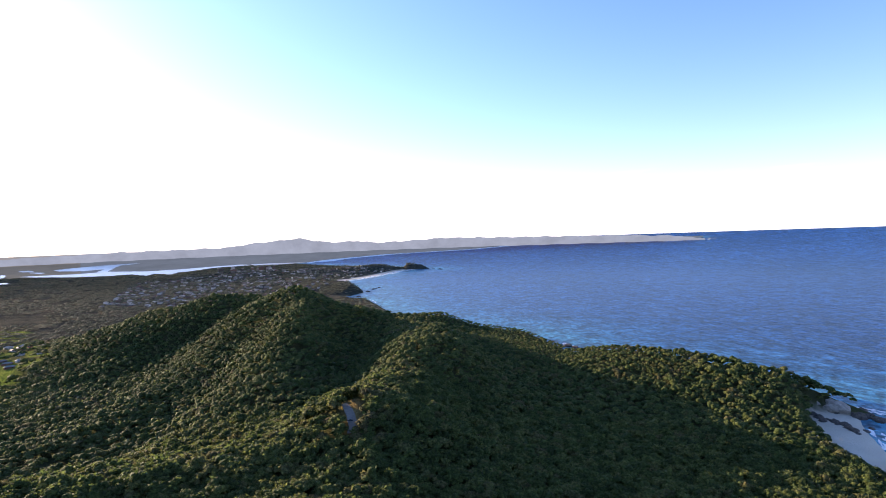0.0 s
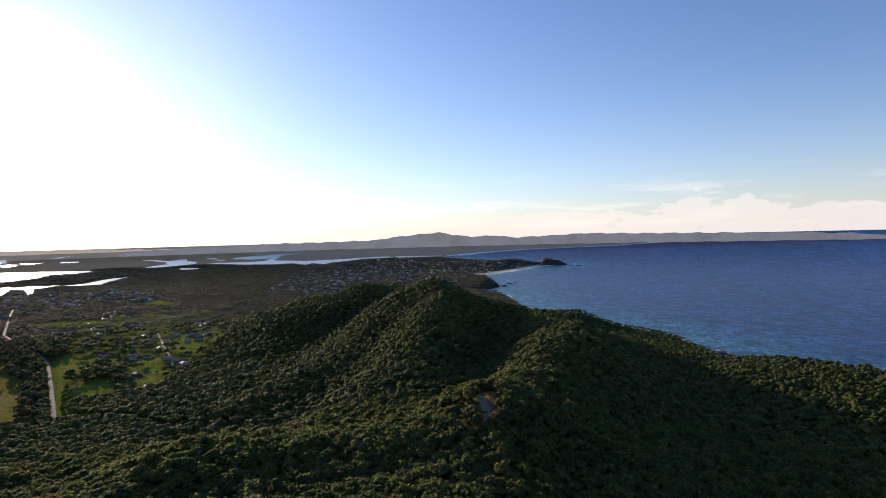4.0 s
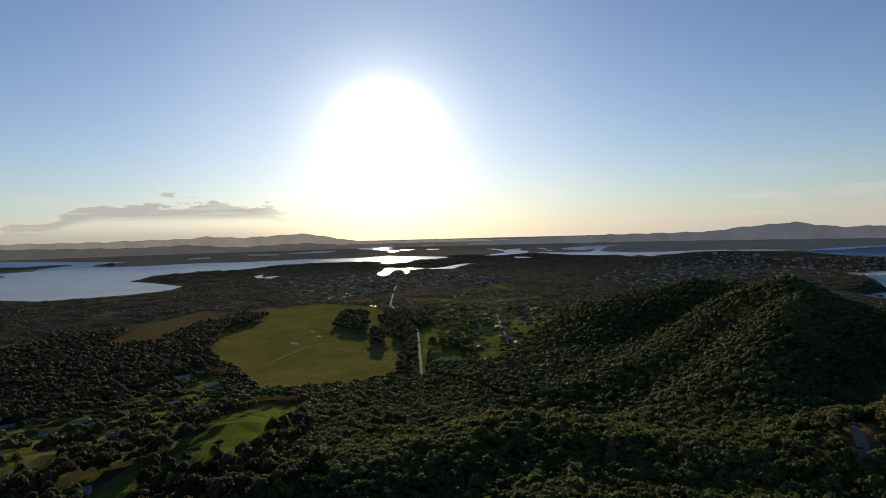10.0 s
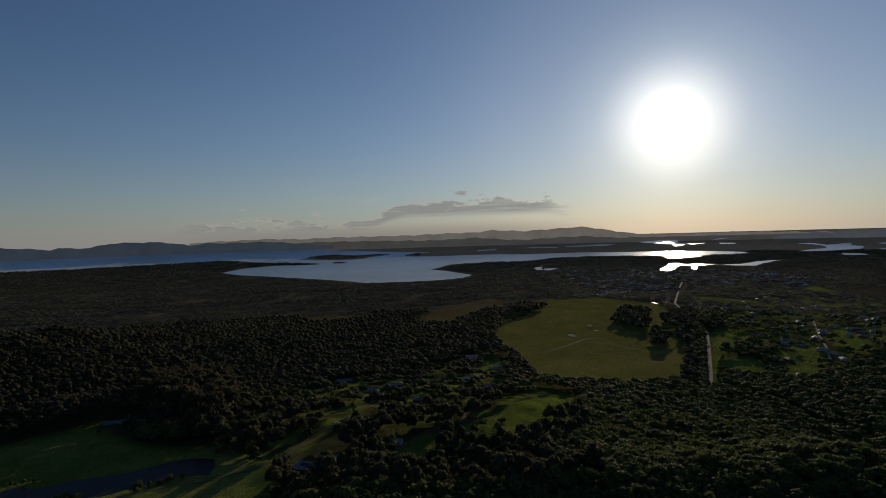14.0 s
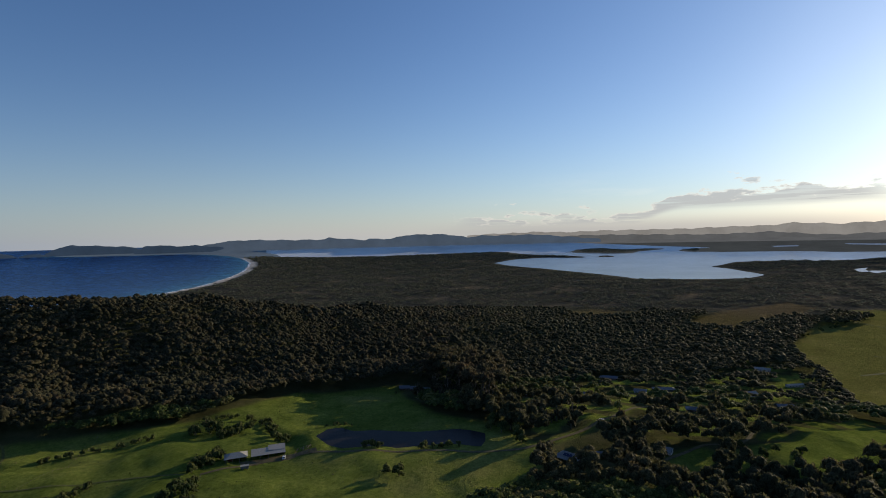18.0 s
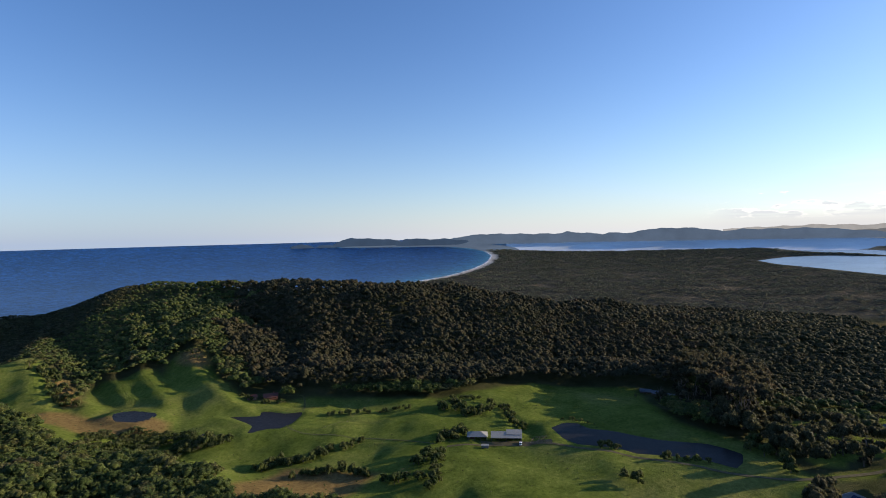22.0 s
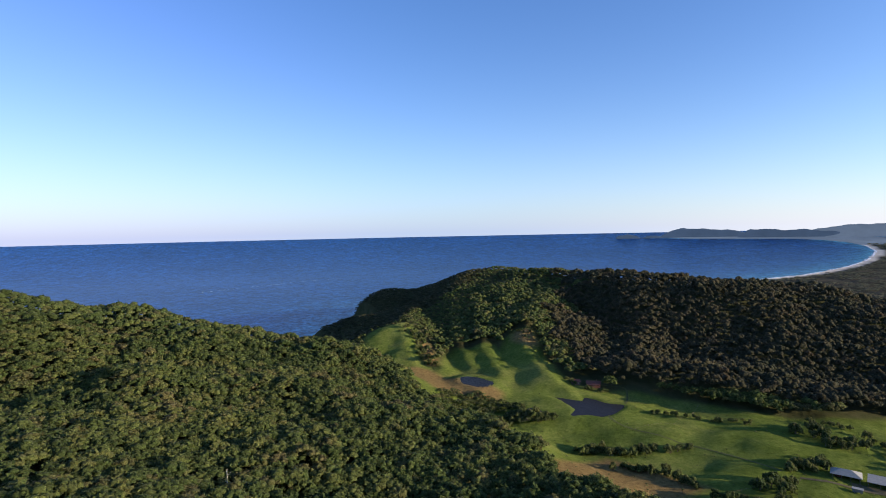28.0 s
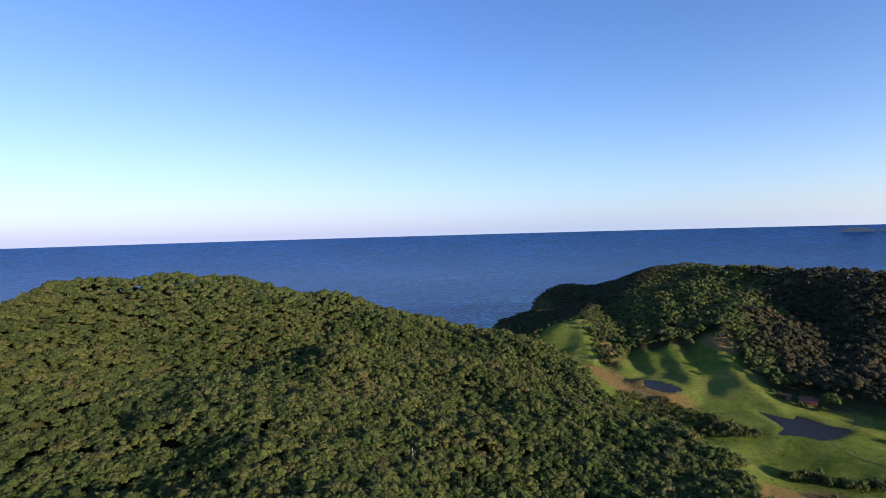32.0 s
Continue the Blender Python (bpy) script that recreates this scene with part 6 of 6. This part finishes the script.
def rock(az, d, size, material, label, seed, z=None, flat=0.6, group="shore rocks"):
    rng = np.random.RandomState(seed)
    bm = bmesh.new()
    bmesh.ops.create_icosphere(bm, subdivisions=3, radius=1)
    for v in bm.verts:
        n = noise.noise(v.co * 1.4 + Vector((seed, 0, 0))) * 0.45 + noise.noise(v.co * 3.7 + Vector((0, seed, 0))) * 0.18
        v.co *= 1 + n
    a, b = rng.uniform(0.7, 1.4), rng.uniform(0.7, 1.2)
    bmesh.ops.scale(bm, vec=(size * a, size * b, size * flat), verts=bm.verts)
    bmesh.ops.rotate(bm, matrix=Matrix.Rotation(rng.uniform(0, 6.28), 3, 'Z'), verts=bm.verts)
    ob = part("rock", bm, material, None)
    x, y = pt(az, d)
    ob.location = (x, y, (level(az, d) if z is None else z))
    return tagged(ob, label, "rock", group)


rock_rng = np.random.RandomState(4)
for k in range(16):
    t = k / 15
    rock(-35.6 - 3.5 * t + rock_rng.normal(0, 0.25), 703 - 8 * t + rock_rng.normal(0, 5), rock_rng.uniform(5, 9) * (1.15 - 0.5 * t), ROCK, "dark wave-worn rock at the foot of the point", 30 + k, z=1.5 - t)
rock(-36.0, 690, 9, PALE_ROCK, "large pale boulder face above the cove", 61, z=6, flat=0.9)
rock(-34.7, 694, 6, PALE_ROCK, "pale boulder above the cove", 62, z=6, flat=0.9)
for k in range(14):
    t = k / 13
    rock(-34.3 - 2.9 * t + rock_rng.normal(0, 0.15), 668 - 30 * t + rock_rng.normal(0, 3), rock_rng.uniform(2.5, 5), ROCK, "dark rock of the low reef across the beach", 70 + k, z=1.2)
for az, d, r in ((-37.5, 628, 5), (-38.0, 642, 4), (-37.2, 640, 2.5), (-38.4, 655, 3)):
    rock(az, d, r, ROCK, "black rock in the shallows of the cove", int(d), z=0.2, flat=0.4)
for az, d, r in ((8.2, 2060, 9), (7.6, 2150, 8), (7.0, 2210, 6), (7.3, 2180, 4), (6.6, 2225, 3), (9.2, 1900, 8), (0.5, 3310, 11), (0.2, 3290, 6), (-12.8, 962, 7), (-13.5, 950, 6), (-14.0, 935, 5)):
    x, y, z = bend(np.array([*pt(az, d), 1.0]))
    ob = rock(az, d, r, ROCK, "dark rock off the headland", int(d) + 3, z=0.6, flat=0.3, group="headland rocks")
    ob.location = (x, y, z)


def surf(name, line, out, count, size, label, seed):
    """Broken white water in many small flat patches along a shore."""
    rng = np.random.RandomState(seed)
    pts = [np.array(pt(a, d)) for a, d in line]
    vs, fs = [], []
    lens = np.array([np.hypot(*(b - a)) for a, b in zip(pts, pts[1:])])
    for k in range(count):
        i = rng.choice(len(lens), p=lens / lens.sum())
        p0, p1 = pts[i], pts[i + 1]
        run = (p1 - p0) / lens[i]
        side = np.array([-run[1], run[0]])
        lane = rng.choice(len(out))
        c = p0 + (p1 - p0) * rng.uniform() + side * (out[lane] + rng.normal(0, size[1] * 0.8))
        a, b = size[0] * rng.uniform(0.4, 1.3), size[1] * rng.uniform(0.4, 1.2)
        n = 9
        base = len(vs)
        for j in range(n):
            th = 6.283 * j / n
            r = rng.uniform(0.7, 1.15)
            q = c + run * a * r * math.cos(th) + side * b * r * math.sin(th)
            vs.append((q[0], q[1], 0.35 + 0.01 * (k % 7)))
        for j in range(1, n - 1):
            fs.append((base, base + j, base + j + 1))
    ob = link_mesh(name, bend(np.array(vs)), np.array(fs), FOAM)
    return tagged(ob, label, "surf", kind="stuff")


surf("long_beach_surf", ((133.4, 2352), (130.7, 2549), (128.9, 2794), (127.1, 3195), (125.9, 3738), (125.5, 4316), (125.3, 4982), (125.9, 6116)), (-8, -22, -60, -110, -150), 800, (34, 7), "white breakers along the long beach", 1)
surf("north_beach_surf", ((-12.8, 10500), (-6.9, 9500), (-2.9, 7931), (1.6, 7338), (6.4, 6828), (11.7, 5838), (14.2, 5288)), (-60, 0, 50), 600, (160, 55), "thin white line of surf on the northern beach", 8)
surf("point_surf", ((-36.8, 712), (-39.4, 706), (-40, 690)), (4, 12), 60, (4, 2.2), "white water round the rocky point", 2)
surf("cove_surf", ((-38.2, 648), (-39.2, 600), (-42, 505)), (2, 8), 70, (7, 1.6), "thin white wash on the cove beach", 3)
surf("headland_surf", ((11.2, 1916), (8.5, 1809), (7.5, 1668)), (4, 10), 30, (9, 3), "white wash below the headland", 4)
surf("town_beach_surf", ((3.5, 3400), (5, 3274), (6.5, 3028), (9, 2771), (10.9, 2655)), (10, 30), 90, (30, 6), "white wash on the town beach", 5)
surf("cape_surf", ((-12, 985), (-13.6, 935), (-13.2, 900)), (2, 8), 30, (5, 2), "white wash round the cape rocks", 6)

boat = thing("motor_boat", 188.5, 2127, 96, "small white motor boat under way on the sea", "boat")
boat.location.z = 0.2
bm = bmesh.new()
hullv = [(-5, -1.5, 0), (3, -1.5, 0), (6, 0, 0.2), (3, 1.5, 0), (-5, 1.5, 0), (-5, -1.8, 1.4), (3, -1.9, 1.6), (6.8, 0, 2.0), (3, 1.9, 1.6), (-5, 1.8, 1.4)]
hv = [bm.verts.new(c) for c in hullv]
for i in range(5):
    bm.faces.new((hv[i], hv[(i + 1) % 5], hv[(i + 1) % 5 + 5], hv[i + 5]))
bm.faces.new(hv[:5][::-1])
bm.faces.new(hv[5:])
part("hull", bm, PAINT_WHITE, boat)
part("cabin", box_mesh(-2, 2, -1.2, 1.2, 1.4, 3.4, bevel=0.2), PAINT_WHITE, boat)
part("cabin_window", box_mesh(1.9, 2.1, -1.0, 1.0, 2.3, 3.1), GLASS, boat)
surf("boat_wake", ((188.6, 2130), (183.5, 2250), (180, 2350), (175, 2500)), (0, 4), 46, (16, 1.6), "thin white wake behind the boat", 7)
